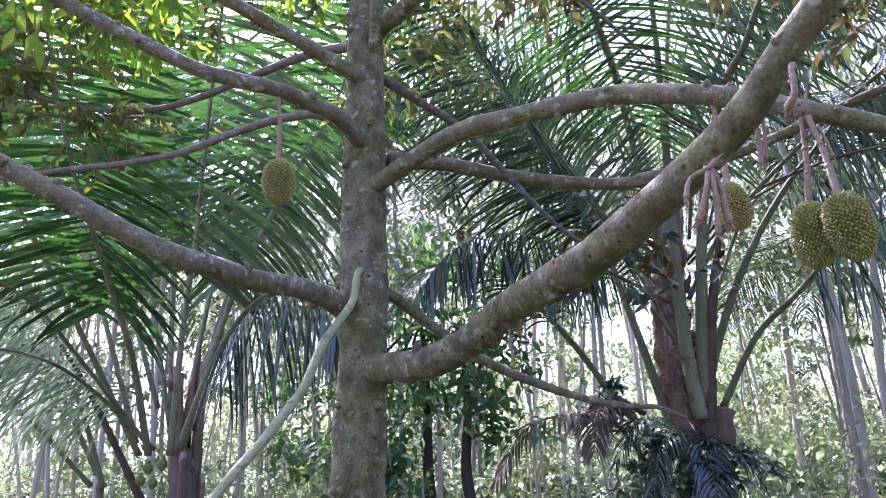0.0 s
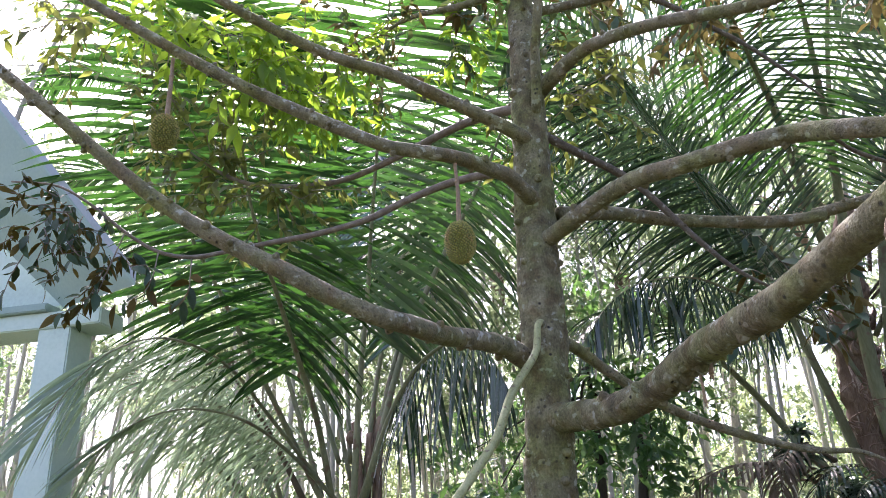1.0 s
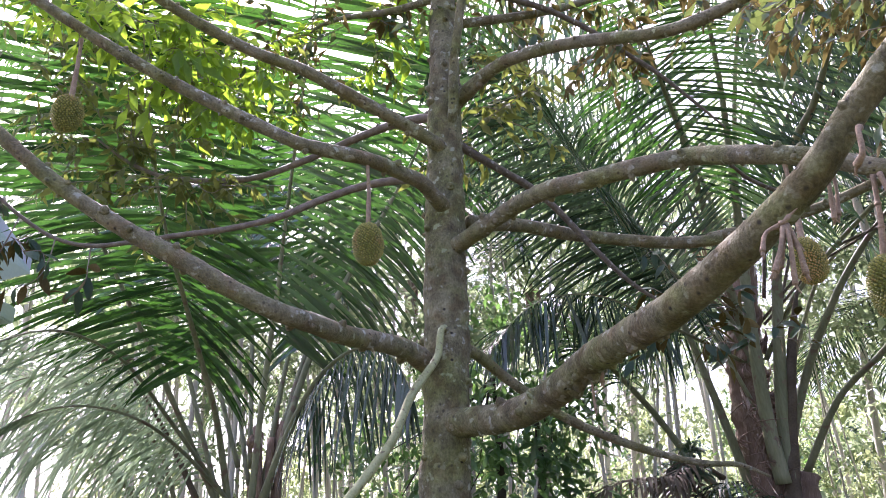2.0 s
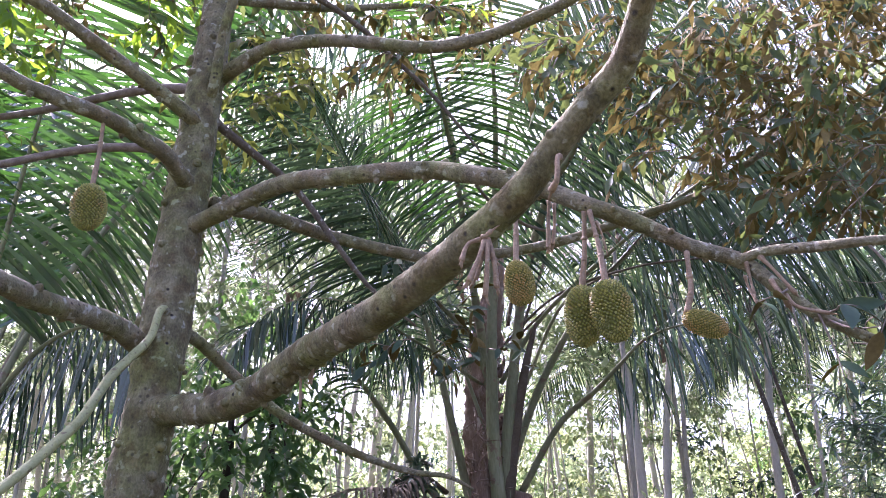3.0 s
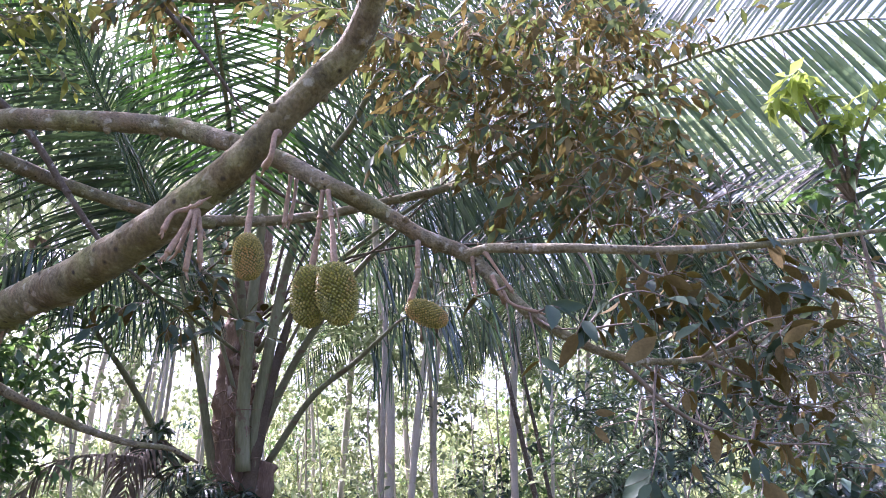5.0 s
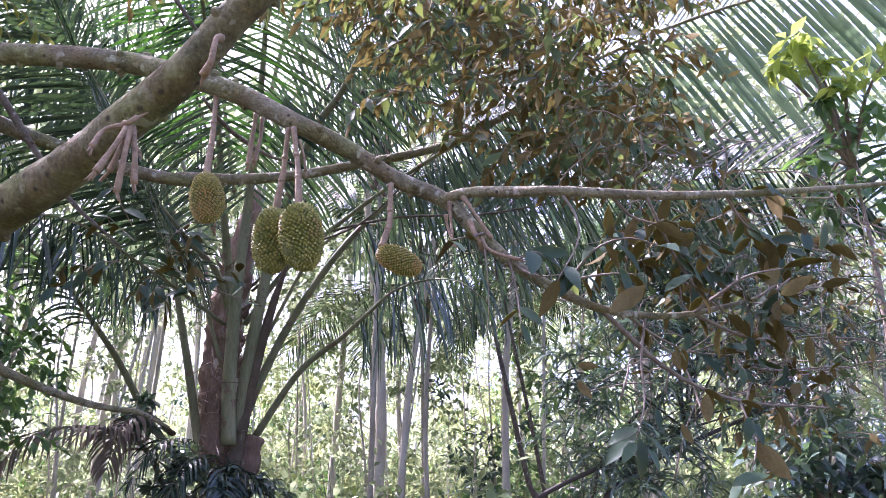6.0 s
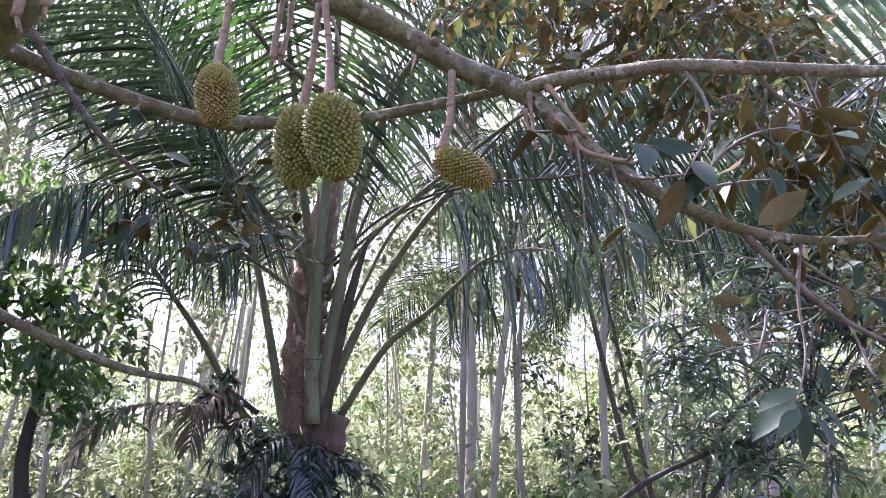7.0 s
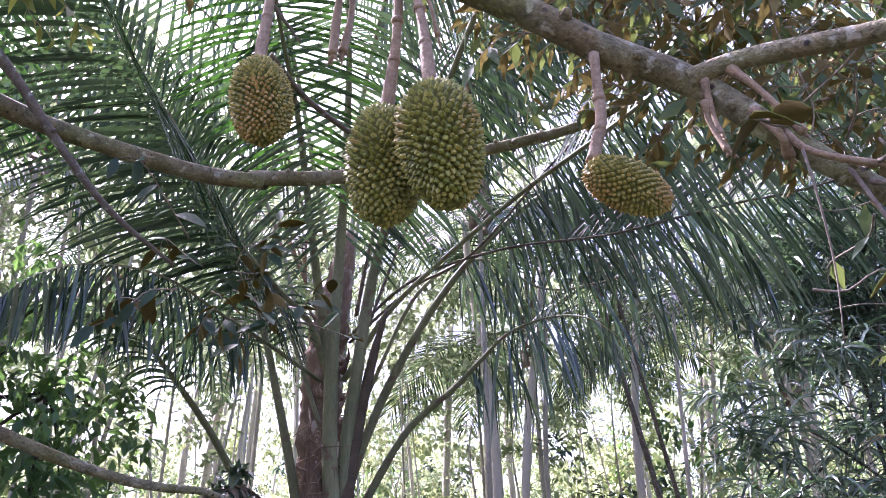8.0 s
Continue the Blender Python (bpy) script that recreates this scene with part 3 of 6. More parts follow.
# ---- durian fruits ----
def durian(label, top, hang, length, width, lean=(0.0, 0.0), seed=1, hang_mid=None, pear=0.0, coat=THORN, fine=1.0):
    """A spiny fruit on its stalk: hang is where the stalk leaves the limb, top where it meets the husk."""
    r = np.random.default_rng(seed)
    thing = base("durian_fruit", top, label, "fruit", "durian fruits")
    axis = unit((lean[0], lean[1], -1.0))
    side = unit(np.cross(axis, (0.1, 1, 0)))
    deep = np.cross(side, axis)
    phase = r.random() * 6

    def skin(u, a):
        """u from the stalk end (0) to the blossom end (1)."""
        z = -math.cos(math.pi * u)
        rad = math.sin(math.pi * u) ** 0.85 * (1 + 0.10 * (1 - z) * 0.5 - 0.04)
        rad *= 1 + pear * z
        rad *= 1 + 0.045 * math.cos(5 * a + phase) + 0.03 * math.cos(2 * a + phase * 2)
        q = np.array(top) + axis * (length / 2 * (1 + z)) + (side * math.cos(a) + deep * math.sin(a)) * (rad * (width / 2 - 0.0085))
        return q

    g = Geo()
    rows, cols = 14, 24
    verts = [skin((i + 0.02) / (rows - 0.96), 2 * math.pi * j / cols) for i in range(rows) for j in range(cols)]
    faces = [(i * cols + j, (i + 1) * cols + j, (i + 1) * cols + (j + 1) % cols, i * cols + (j + 1) % cols) for i in range(rows - 1) for j in range(cols)]
    g.add(verts, faces)
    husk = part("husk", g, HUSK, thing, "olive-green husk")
    g = Geo()
    count = int(math.pi * width * length / (0.012 * fine) ** 2)
    mid = np.array(top) + axis * length / 2
    for i in range(count):
        u = math.acos(1 - 2 * (i + 0.5) / count) / math.pi
        a = i * 2.399963 + 0.025 * r.normal()
        q = skin(min(max(u + 0.003 * r.normal(), 0.01), 0.99), a)
        o = unit(unit(q - mid) + 0.6 * unit(q - mid - axis * ((q - mid) @ axis) + 1e-5) + 0.08 * r.normal(size=3))
        h, b = 0.0150 * fine * (0.8 + 0.4 * r.random()) * (0.7 + 0.3 * math.sin(math.pi * u)), 0.0098 * fine
        s1 = unit(np.cross(o, (0.3, 0.5, 0.8)))
        s2 = np.cross(o, s1)
        tip = q + o * h + axis * 0.002 * r.normal()
        ring = [q - o * 0.002 + b * (math.cos(t) * s1 + math.sin(t) * s2) for t in (0.0, 1.2566, 2.5133, 3.7699, 5.0265)]
        shoulder = [q + o * h * 0.5 + b * 0.55 * (math.cos(t) * s1 + math.sin(t) * s2) for t in (0.0, 1.2566, 2.5133, 3.7699, 5.0265)]
        g.add(ring + shoulder + [tip], [(j, (j + 1) % 5, 5 + (j + 1) % 5, 5 + j) for j in range(5)] + [(5 + j, 5 + (j + 1) % 5, 10) for j in range(5)])
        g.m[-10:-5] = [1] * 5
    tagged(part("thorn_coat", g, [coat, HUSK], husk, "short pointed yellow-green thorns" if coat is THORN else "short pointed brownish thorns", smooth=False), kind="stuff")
    g = Geo()
    h, t = np.array(hang), np.array(top) + axis * 0.012 + (0, 0, 0.02 if lean[0] > 1 else 0)
    m = np.array(hang_mid) if hang_mid else h * 0.5 + t * 0.5 + (0.006, 0, 0)
    g.tube([h, h * 0.6 + m * 0.4 , m, m * 0.45 + t * 0.55, t * 0.9 + m * 0.1, t], [0.011, 0.0095, 0.0105, 0.0125, 0.014, 0.016], 10, 0.015, 0.1)
    for u in (0.35, 0.62):
        q = h * (1 - 2 * u) + m * 2 * u if u < 0.5 else m * (2 - 2 * u) + t * (2 * u - 1)
        g.tube([q + (0, 0, 0.007), q, q - (0, 0, 0.007)], [0.0105, 0.0135, 0.0105], 10, 0.005, 0.1)
    part("stalk", g, STALK, thing, "thick jointed pinkish-brown stalk")
    return settle(thing)


durian("ripening olive-green durian hanging from an upper limb by a long stalk", (-0.768, 3.50, 3.24), (-0.78, 3.53, 3.63), 0.215, 0.148, (0.02, 0), 1)
durian("olive-brown durian hanging among leaves from an upper limb", (-2.17, 2.99, 3.80), (-2.18, 3.00, 4.17), 0.178, 0.142, (-0.1, 0), 2, (-2.17, 2.99, 4.00))
durian("smaller olive-green durian tapering towards its stalk", (1.061, 2.751, 2.708), (1.08, 2.80, 3.07), 0.178, 0.118, (0.12, 0.0), 3, pear=0.14, coat=THORN_RIPE, fine=0.8)
durian("large olive-green durian touching its neighbour", (1.297, 2.65, 2.578), (1.31, 2.60, 2.89), 0.228, 0.142, (0.0, 0.05), 4)
durian("large yellow-green durian in the pair on the arching limb", (1.340, 2.522, 2.558), (1.32, 2.57, 2.88), 0.228, 0.150, (0.16, 0.0), 5)
durian("short brownish durian hanging tilted on a thin stalk", (1.632, 2.485, 2.425), (1.678, 2.49, 2.70), 0.165, 0.094, (3.5, -0.2), 6, (1.67, 2.48, 2.54), coat=THORN_RIPE, fine=0.8)


# ---- coconut palms ----
def frond(palm, points, longest=0.95, start=0.3, hang=0.5, spread=1.0, dry=False, tilt=0.0, thick=0.04, spacing=0.06, loose=0.03, fold=0.18, name="frond", width=0.045, label="", singly=False, rows=None, tone=None, rib_tone=None):
    """A feather leaf: a tapering midrib along the points and two combs of leaflets. rows: the way of the first comb at its start and end, then of the second."""
    g = Geo()
    size = np.linalg.norm(np.diff(np.array(points), axis=0), axis=1).sum()
    g.tube(points, [thick * 1.25, thick, thick * 0.72, thick * 0.45, thick * 0.25, thick * 0.1], 8, 0.12, 0.04, flat=0.7)
    rib = part(name, g, PALM_DRY if dry else rib_tone or PETIOLE, palm, label)
    count = max(8, int(size * (1 - start) / spacing))
    c = spline(points, 300)
    tan = unit(np.gradient(c, axis=0))
    g = Geo()
    torn = rng.random(2) * 6
    for i in range(count):
        q = (i + 0.5 + 0.12 * rng.normal()) / count
        j = min(299, max(0, int((start + (1 - start) * q) * 299)))
        t = tan[j]
        level = np.cross(t, (0, 0, 1.0))
        if np.linalg.norm(level) < 0.25:
            level = level + 0.5 * np.cross(t, (0, 1.0, 0))
        level = unit(level)
        up = np.cross(level, t)
        level, up = level * math.cos(tilt) + up * math.sin(tilt), up * math.cos(tilt) - level * math.sin(tilt)
        ln = longest * (0.62 + 0.38 * min(1, q * 4)) * (1 - 0.6 * max(0, q - 0.55) / 0.45) * (0.94 + 0.12 * rng.random())
        for sign in (-1, 1):
            if rng.random() < 0.03:
                continue
            if rows:
                a, b = rows[:2] if sign < 0 else rows[2:]
                side = unit(np.array(a) * (1 - q) + np.array(b) * q)
                way = side + t * 0.25 * q
            else:
                side = level * sign
                way = side * spread + t * (0.45 + 0.75 * q) + up * 0.15
            # leaflets lie in loose bundles that lean together
            lean = loose * (2.0 * math.sin(i * 0.55 + torn[0] * sign) + 1.6 * math.sin(i * 1.7 + torn[1]))
            way = unit(way + t * lean + loose * rng.normal(size=3))
            face = np.cross(way, t) * sign
            face = face if face[2] > 0 else -face
            face = unit(face + 0.3 * side * rng.random() + 4 * loose * rng.normal(size=3))
            if singly:
                g = Geo()
            bend = hang * (0.8 + 0.4 * rng.random()) * (2.2 if rng.random() < 0.06 else 1.0)
            g.blade(c[j], way, face, ln, width * (0.85 + 0.3 * rng.random()), bend, 6, fold)
            if singly:
                part("leaflet", g, tone or PALM_LEAF, rib)
    if not singly:
        tagged(part("leaflet_comb", g, PALM_DRY if dry else tone or PALM_LEAF, rib, "" if not dry else "withered brown leaflets"), kind="stuff")
    return rib


def leaf_bases(palm, foot, top, radius, count, seed):
    """Old fibrous leaf bases clasping the crown."""
    r = np.random.default_rng(seed)
    foot, top = np.array(foot), np.array(top)
    for i in range(count):
        u = i / count
        a = i * 2.4
        out = np.array((math.cos(a), math.sin(a), 0))
        p = foot * (1 - u) + top * u + out * radius * (1 - 0.4 * u)
        g = Geo()
        ln = 0.45 + 0.5 * r.random()
        g.tube([p, p + out * 0.02 + (0, 0, ln * 0.5), p + out * (0.01 + 0.09 * r.random()) + (0, 0, ln)], [0.11, 0.085, 0.05 + 0.03 * r.random()], 7, 0.12, 0.15, flat=0.45, seed=i)
        part("leaf_base", g, BOOT, palm)


def palm_trunk(palm, foot, top, r0, r1, tone=PALM_TRUNK):
    g = Geo()
    foot, top = np.array(foot), np.array(top)
    g.tube([foot, foot * 0.6 + top * 0.4, top * 0.7 + foot * 0.3, top], [r0 * 1.25, r0, (r0 + r1) / 2, r1], 16, 0.1, 0.06)
    part("trunk", g, [tone], palm)


palm_a = base("coconut_palm", (-3.4, 10.0, 0), "coconut palm with upright dark green fronds and small green nuts", "palm tree", "coconut palms")
palm_trunk(palm_a, (-3.35, 10.05, -0.2), (-3.25, 10.0, 2.5), 0.17, 0.17)
leaf_bases(palm_a, (-3.25, 10.0, 1.7), (-3.25, 10.0, 3.1), 0.17, 14, 3)
frond(palm_a, [(-3.21, 9.29, 2.37), (-3.06, 9.03, 3.65), (-2.85, 8.68, 4.74), (-2.61, 8.12, 5.67), (-2.25, 7.29, 6.67), (-1.92, 6.49, 7.32), (-1.63, 5.69, 7.66), (-1.38, 4.86, 7.64)], 1.75, 0.27, 0.3, rows=((-0.84, -0.45, -0.29), (-0.83, -0.56, -0.07), (0.74, 0.11, -0.66), (0.97, 0.04, -0.22)), width=0.07, spacing=0.085, singly=True, tone=PALM_BACKLIT)
frond(palm_a, [(-3.43, 9.22, 2.38), (-3.45, 8.64, 3.34), (-3.43, 7.82, 4.00), (-3.40, 7.24, 4.40), (-3.34, 6.66, 4.73), (-3.27, 6.11, 5.15), (-3.14, 5.55, 5.54), (-2.95, 4.94, 5.92), (-2.77, 4.48, 6.21)], 1.45, 0.3, 0.35, rows=((-0.77, -0.45, -0.46), (-0.63, -0.77, -0.11), (0.41, 0.69, -0.60), (0.72, 0.52, 0.46)), width=0.06, spacing=0.075, tone=PALM_BACKLIT)
frond(palm_a, [(-3.52, 9.18, 2.38), (-3.92, 8.40, 3.59), (-4.18, 7.50, 4.57), (-4.26, 6.69, 5.18), (-4.11, 5.92, 5.73), (-3.85, 5.19, 6.16), (-3.54, 4.54, 6.44)], 1.5, 0.3, 0.35, rows=((-0.73, -0.54, -0.41), (-0.68, -0.72, -0.17), (0.52, 0.85, -0.11), (0.70, 0.61, 0.37)), width=0.06, spacing=0.08, tone=PALM_BACKLIT)
# two low fronds whose sunlight is put into the leaflet colour
frond(palm_a, [(-3.40, 9.22, 2.44), (-3.85, 8.27, 3.30), (-4.01, 7.41, 3.73), (-4.19, 6.58, 3.80), (-4.40, 6.02, 3.56), (-4.54, 5.67, 3.14), (-4.62, 5.45, 2.70)], 1.4, 0.2, 0.35, rows=((-0.68, -0.57, -0.47), (-0.50, -0.58, -0.65), (-0.57, 0.07, -0.82), (-0.50, 0.09, -0.86)), thick=0.03, width=0.032, spacing=0.07, loose=0.05, tone=PALM_SUNLIT)
frond(palm_a, [(-3.37, 9.23, 2.44), (-3.78, 8.46, 3.01), (-4.01, 7.76, 3.23), (-4.27, 7.05, 3.21), (-4.56, 6.57, 2.96), (-4.76, 6.27, 2.53)], 1.3, 0.2, 0.35, rows=((-0.63, -0.55, -0.55), (-0.50, -0.64, -0.58), (-0.49, 0.11, -0.86), (-0.49, 0.05, -0.87)), thick=0.03, width=0.032, spacing=0.07, loose=0.05, tone=PALM_SUNLIT)
frond(palm_a, [(-3.12, 9.32, 2.43), (-2.64, 8.91, 3.33), (-2.19, 8.50, 3.80), (-1.73, 8.23, 3.98), (-1.33, 8.03, 3.79), (-1.11, 7.96, 3.34)], 1.35, 0.35, 0.6, rows=((-0.42, 0.06, -0.90), (-0.21, 0.13, -0.97), (0.03, 0.18, -0.98), (0.15, 0.19, -0.97)), width=0.045, spacing=0.07, tone=PALM_LEAF)
frond(palm_a, [(-3.17, 9.61, 2.52), (-2.59, 9.60, 4.47), (-1.89, 9.39, 5.74), (-1.33, 9.01, 6.48), (-0.94, 8.53, 6.98), (-0.47, 7.88, 7.46), (-0.00, 7.30, 7.73)], 1.5, 0.3, 0.5, rows=((-0.85, 0.02, -0.52), (-0.94, -0.25, 0.21), (0.56, 0.36, -0.75), (0.71, 0.39, -0.59)), width=0.055, spacing=0.085, tone=PALM_BACKLIT)
frond(palm_a, [(-3.29, 9.88, 2.55), (-3.01, 9.98, 4.61), (-2.22, 9.28, 6.75), (-1.57, 8.19, 7.72), (-1.12, 7.12, 8.32), (-0.82, 6.16, 8.46)], 1.7, 0.33, 0.4, rows=((-0.91, -0.16, -0.37), (-0.96, -0.27, 0.06), (0.76, 0.34, -0.56), (0.84, 0.37, -0.40)), width=0.06, spacing=0.09, tone=PALM_BACKLIT)
frond(palm_a, [(-3.69, 9.53, 2.54), (-4.33, 9.21, 4.84), (-4.54, 8.60, 6.49), (-4.46, 7.59, 7.67), (-4.21, 6.55, 8.35), (-3.86, 5.61, 8.52)], 1.7, 0.3, 0.4, rows=((-0.88, -0.34, -0.33), (-0.88, -0.44, -0.17), (0.74, 0.50, -0.46), (0.88, 0.47, -0.03)), width=0.06, spacing=0.09, tone=PALM_BACKLIT)
frond(palm_a, [(-3.67, 10.10, 3.02), (-4.24, 10.00, 4.74), (-5.00, 9.80, 6.21), (-6.00, 9.50, 7.13), (-7.06, 9.20, 7.42), (-7.91, 8.80, 6.88)], 1.7, 0.28, 0.5, width=0.06, tone=PALM_BACKLIT)
frond(palm_a, [(-3.55, 10.20, 3.02), (-3.80, 10.50, 5.70), (-4.28, 10.80, 8.37), (-5.15, 11.00, 10.61), (-6.63, 11.00, 12.49)], 1.8, 0.3, 0.5, width=0.06, tone=PALM_BACKLIT)
frond(palm_a, [(-3.68, 9.90, 1.82), (-4.13, 9.20, 3.08), (-4.34, 8.60, 3.68), (-4.42, 8.00, 3.99)], 0.3, 0.93, 0.8, dry=True, thick=0.055, name="dead_frond", label="bare dark brown dead frond stalk")


def coconut(palm, place, size=0.06, tone=COCONUT, label="small green coconut"):
    g = Geo()
    x, y, z = place
    g.tube([(x, y, z - size * 1.2), (x, y, z - size * 0.95), (x, y, z - size * 0.3), (x, y, z + size * 0.45), (x, y, z + size), (x + 0.02, y, z + size * 1.3)], [0.008, size * 0.55, size * 0.95, size * 0.85, size * 0.4, 0.02], 12, 0.02, 0.03)
    part("coconut", g, tone, palm, label)


coconut(palm_a, (-3.56, 9.60, 2.26))
coconut(palm_a, (-3.40, 9.60, 2.30))
coconut(palm_a, (-3.48, 9.55, 2.09))
coconut(palm_a, (-3.64, 9.60, 2.13))
coconut(palm_a, (-3.40, 9.75, 3.27), 0.07, BOOT, "dark dried coconut")
frond(palm_a, [(-3.34, 10.30, 2.88), (-2.83, 10.60, 5.11), (-2.14, 10.80, 6.73), (-1.21, 10.80, 7.38), (-0.286, 10.60, 6.95), (0.242, 10.40, 5.80)], 1.5, 0.28, 0.8, width=0.055, tone=PALM_BACKLIT)
frond(palm_a, [(-3.58, 10.30, 2.82), (-4.30, 10.80, 5.32), (-5.43, 11.20, 7.88), (-6.97, 11.40, 9.85), (-8.88, 11.40, 11.08), (-10.44, 11.20, 10.83)], 1.7, 0.28, 0.6, width=0.06, tone=PALM_BACKLIT)
settle(palm_a)

palm_b = base("coconut_palm", (3.5, 12.2, 0), "tall coconut palm with brown fibrous leaf bases and drooping fronds", "palm tree", "coconut palms")
palm_trunk(palm_b, (3.75, 12.3, -0.2), (3.40, 12.10, 3.61), 0.24, 0.2)
leaf_bases(palm_b, (3.65, 12.10, 1.63), (3.50, 12.05, 3.4), 0.24, 14, 5)


def fibre_sheath(palm, foot, top, wide, seed, tone=BOOT):
    """A curved sheet of torn fibre with a ragged upper edge."""
    r = np.random.default_rng(seed)
    foot, top = np.array(foot), np.array(top)
    g = Geo()
    cols, rows = 12, 12
    ends = 0.86 + 0.14 * r.random(cols + 1)
    for skin in (0.0, 0.025):
        verts = []
        for i in range(rows + 1):
            for j in range(cols + 1):
                u, a = i / rows * ends[j], (j / cols - 0.5) * 2.4
                w = wide * (1.15 - 0.85 * u**1.4) * (1 + 0.1 * noise.noise(Vector((u * 4, j * 0.5, seed))))
                c = foot * (1 - u) + top * u
                verts.append(c + (math.sin(a) * w, 0.55 * w - math.cos(a) * (w * 0.7 - skin) + 0.05 * noise.noise(Vector((u * 6, j * 1.3, seed + 3.0))), 0))
        k = cols + 1
        g.add(verts, [(i * k + j, i * k + j + 1, (i + 1) * k + j + 1, (i + 1) * k + j) for i in range(rows) for j in range(cols)])
    for i in range(45):
        h = r.random()
        q = foot * h + top * (1 - h) + r.normal(size=3) * (wide * 0.5, 0.05, 0.3) + (0, -wide * 0.4, 0)
        g.tube([q, q + r.normal(size=3) * 0.07 + (0, 0, 0.1), q + r.normal(size=3) * 0.2 + (0, -0.07, 0.06)], [0.014, 0.011, 0.004], 4, 0.05)
    part("fibre_sheath", g, tone, palm, "torn reddish-brown fibre sheath", smooth=True)


g = Geo()
g.tube([(3.63, 11.96, 2.02), (3.43, 11.93, 3.01), (3.34, 11.75, 4.12), (3.36, 11.44, 5.18), (3.44, 11.17, 5.94), (3.49, 11.01, 6.40)], [0.36, 0.31, 0.29, 0.25, 0.18, 0.06], 22, 0.07, 0.32, flat=0.8, seed=4.0)
part("fibre_sheath", g, BOOT, palm_b, "maroon-brown fibrous sheath round the crown's heart")
fibre_sheath(palm_b, (3.30, 11.30, 2.45), (3.15, 11.18, 3.54), 0.22, 5)
for k in range(46):
    # torn fibres and old stumps round the heart
    u, a = rng.random(), rng.random() * 6.28
    q = np.array((3.48, 11.97, 2.58)) * (1 - u) + np.array((3.37, 11.35, 5.40)) * u + np.array((math.cos(a), math.sin(a), 0)) * (0.31 - 0.09 * u)
    o = np.array((math.cos(a), math.sin(a), 0))
    g = Geo()
    g.tube([q - o * 0.05, q + o * 0.04 + (0, 0, 0.1), q + o * (0.06 + 0.1 * rng.random()) + rng.normal(size=3) * 0.05 + (0, 0, 0.16 + 0.12 * rng.random())], [0.05 + 0.05 * rng.random(), 0.03, 0.006], 6, 0.05, 0.2, flat=0.4)
    part("torn_fibre", g, BOOT, palm_b)
# a dry lavender-grey petiole, torn at its upper end
g = Geo()
g.tube([(3.42, 11.19, 1.99), (3.50, 11.13, 2.58), (3.62, 10.94, 3.62), (3.75, 10.72, 4.55), (3.87, 10.54, 5.13)], [0.15, 0.11, 0.075, 0.06, 0.02], 10, 0.07, 0.12, flat=0.6)
part("dead_frond", g, PALM_DRY, palm_b, "dry grey leaf stalk torn at its end")
frond(palm_b, [(3.40, 11.12, 2.66), (3.31, 11.03, 3.49), (3.24, 10.75, 4.73), (3.20, 10.39, 5.80), (3.07, 9.75, 6.74), (2.88, 8.98, 7.53), (2.61, 8.12, 8.12), (2.30, 7.12, 8.43), (2.05, 6.17, 8.43)], 1.65, 0.4, 0.35, rows=((-0.74, 0.22, -0.64), (-0.92, 0.11, -0.36), (0.73, -0.18, -0.65), (0.84, -0.36, -0.41)), thick=0.1, width=0.055, spacing=0.085)
frond(palm_b, [(3.41, 11.48, 4.24), (3.23, 11.20, 5.02), (2.93, 10.66, 5.85), (2.43, 9.48, 6.90), (2.02, 8.55, 7.37), (1.71, 7.74, 7.55), (1.41, 6.88, 7.70)], 1.5, 0.45, 0.35, rows=((-0.84, 0.14, -0.53), (-0.92, 0.08, -0.38), (0.82, -0.24, -0.52), (0.88, -0.44, -0.16)), thick=0.075, width=0.055, spacing=0.085, tone=PALM_BACKLIT)
frond(palm_b, [(3.32, 11.42, 4.56), (3.03, 11.14, 5.06), (2.54, 10.73, 5.30), (1.96, 10.01, 5.50), (1.44, 9.21, 5.75), (1.10, 8.57, 5.97), (0.70, 7.77, 6.04), (0.42, 7.16, 6.10), (0.17, 6.52, 6.15), (-0.02, 5.97, 6.21)], 1.85, 0.2, 0.45, rows=((-0.92, -0.17, -0.35), (-0.89, -0.16, -0.44), (0.60, 0.41, -0.69), (0.59, 0.56, -0.58)), thick=0.045, width=0.058, spacing=0.068)
frond(palm_b, [(3.28, 11.47, 4.40), (2.57, 10.94, 4.62), (1.86, 10.28, 4.75), (1.15, 9.68, 4.91), (0.51, 9.13, 4.76), (0.05, 8.71, 4.42), (-0.28, 8.52, 3.96)], 1.1, 0.25, 0.7, rows=((-0.21, 0.26, -0.94), (-0.33, 0.24, -0.91), (0.33, 0.19, -0.93), (0.15, 0.26, -0.95)), thick=0.03, loose=0.08, width=0.045, spacing=0.065)
frond(palm_b, [(3.33, 11.50, 3.73), (2.74, 11.37, 5.18), (1.87, 10.89, 6.55), (1.02, 10.20, 7.19), (0.26, 9.58, 7.31), (-0.41, 9.11, 7.07), (-0.94, 8.86, 6.61)], 1.5, 0.3, 0.6, rows=((-0.66, 0.35, -0.66), (-0.63, 0.32, -0.71), (0.21, 0.41, -0.89), (0.14, 0.48, -0.87)), thick=0.03, width=0.05, spacing=0.095)
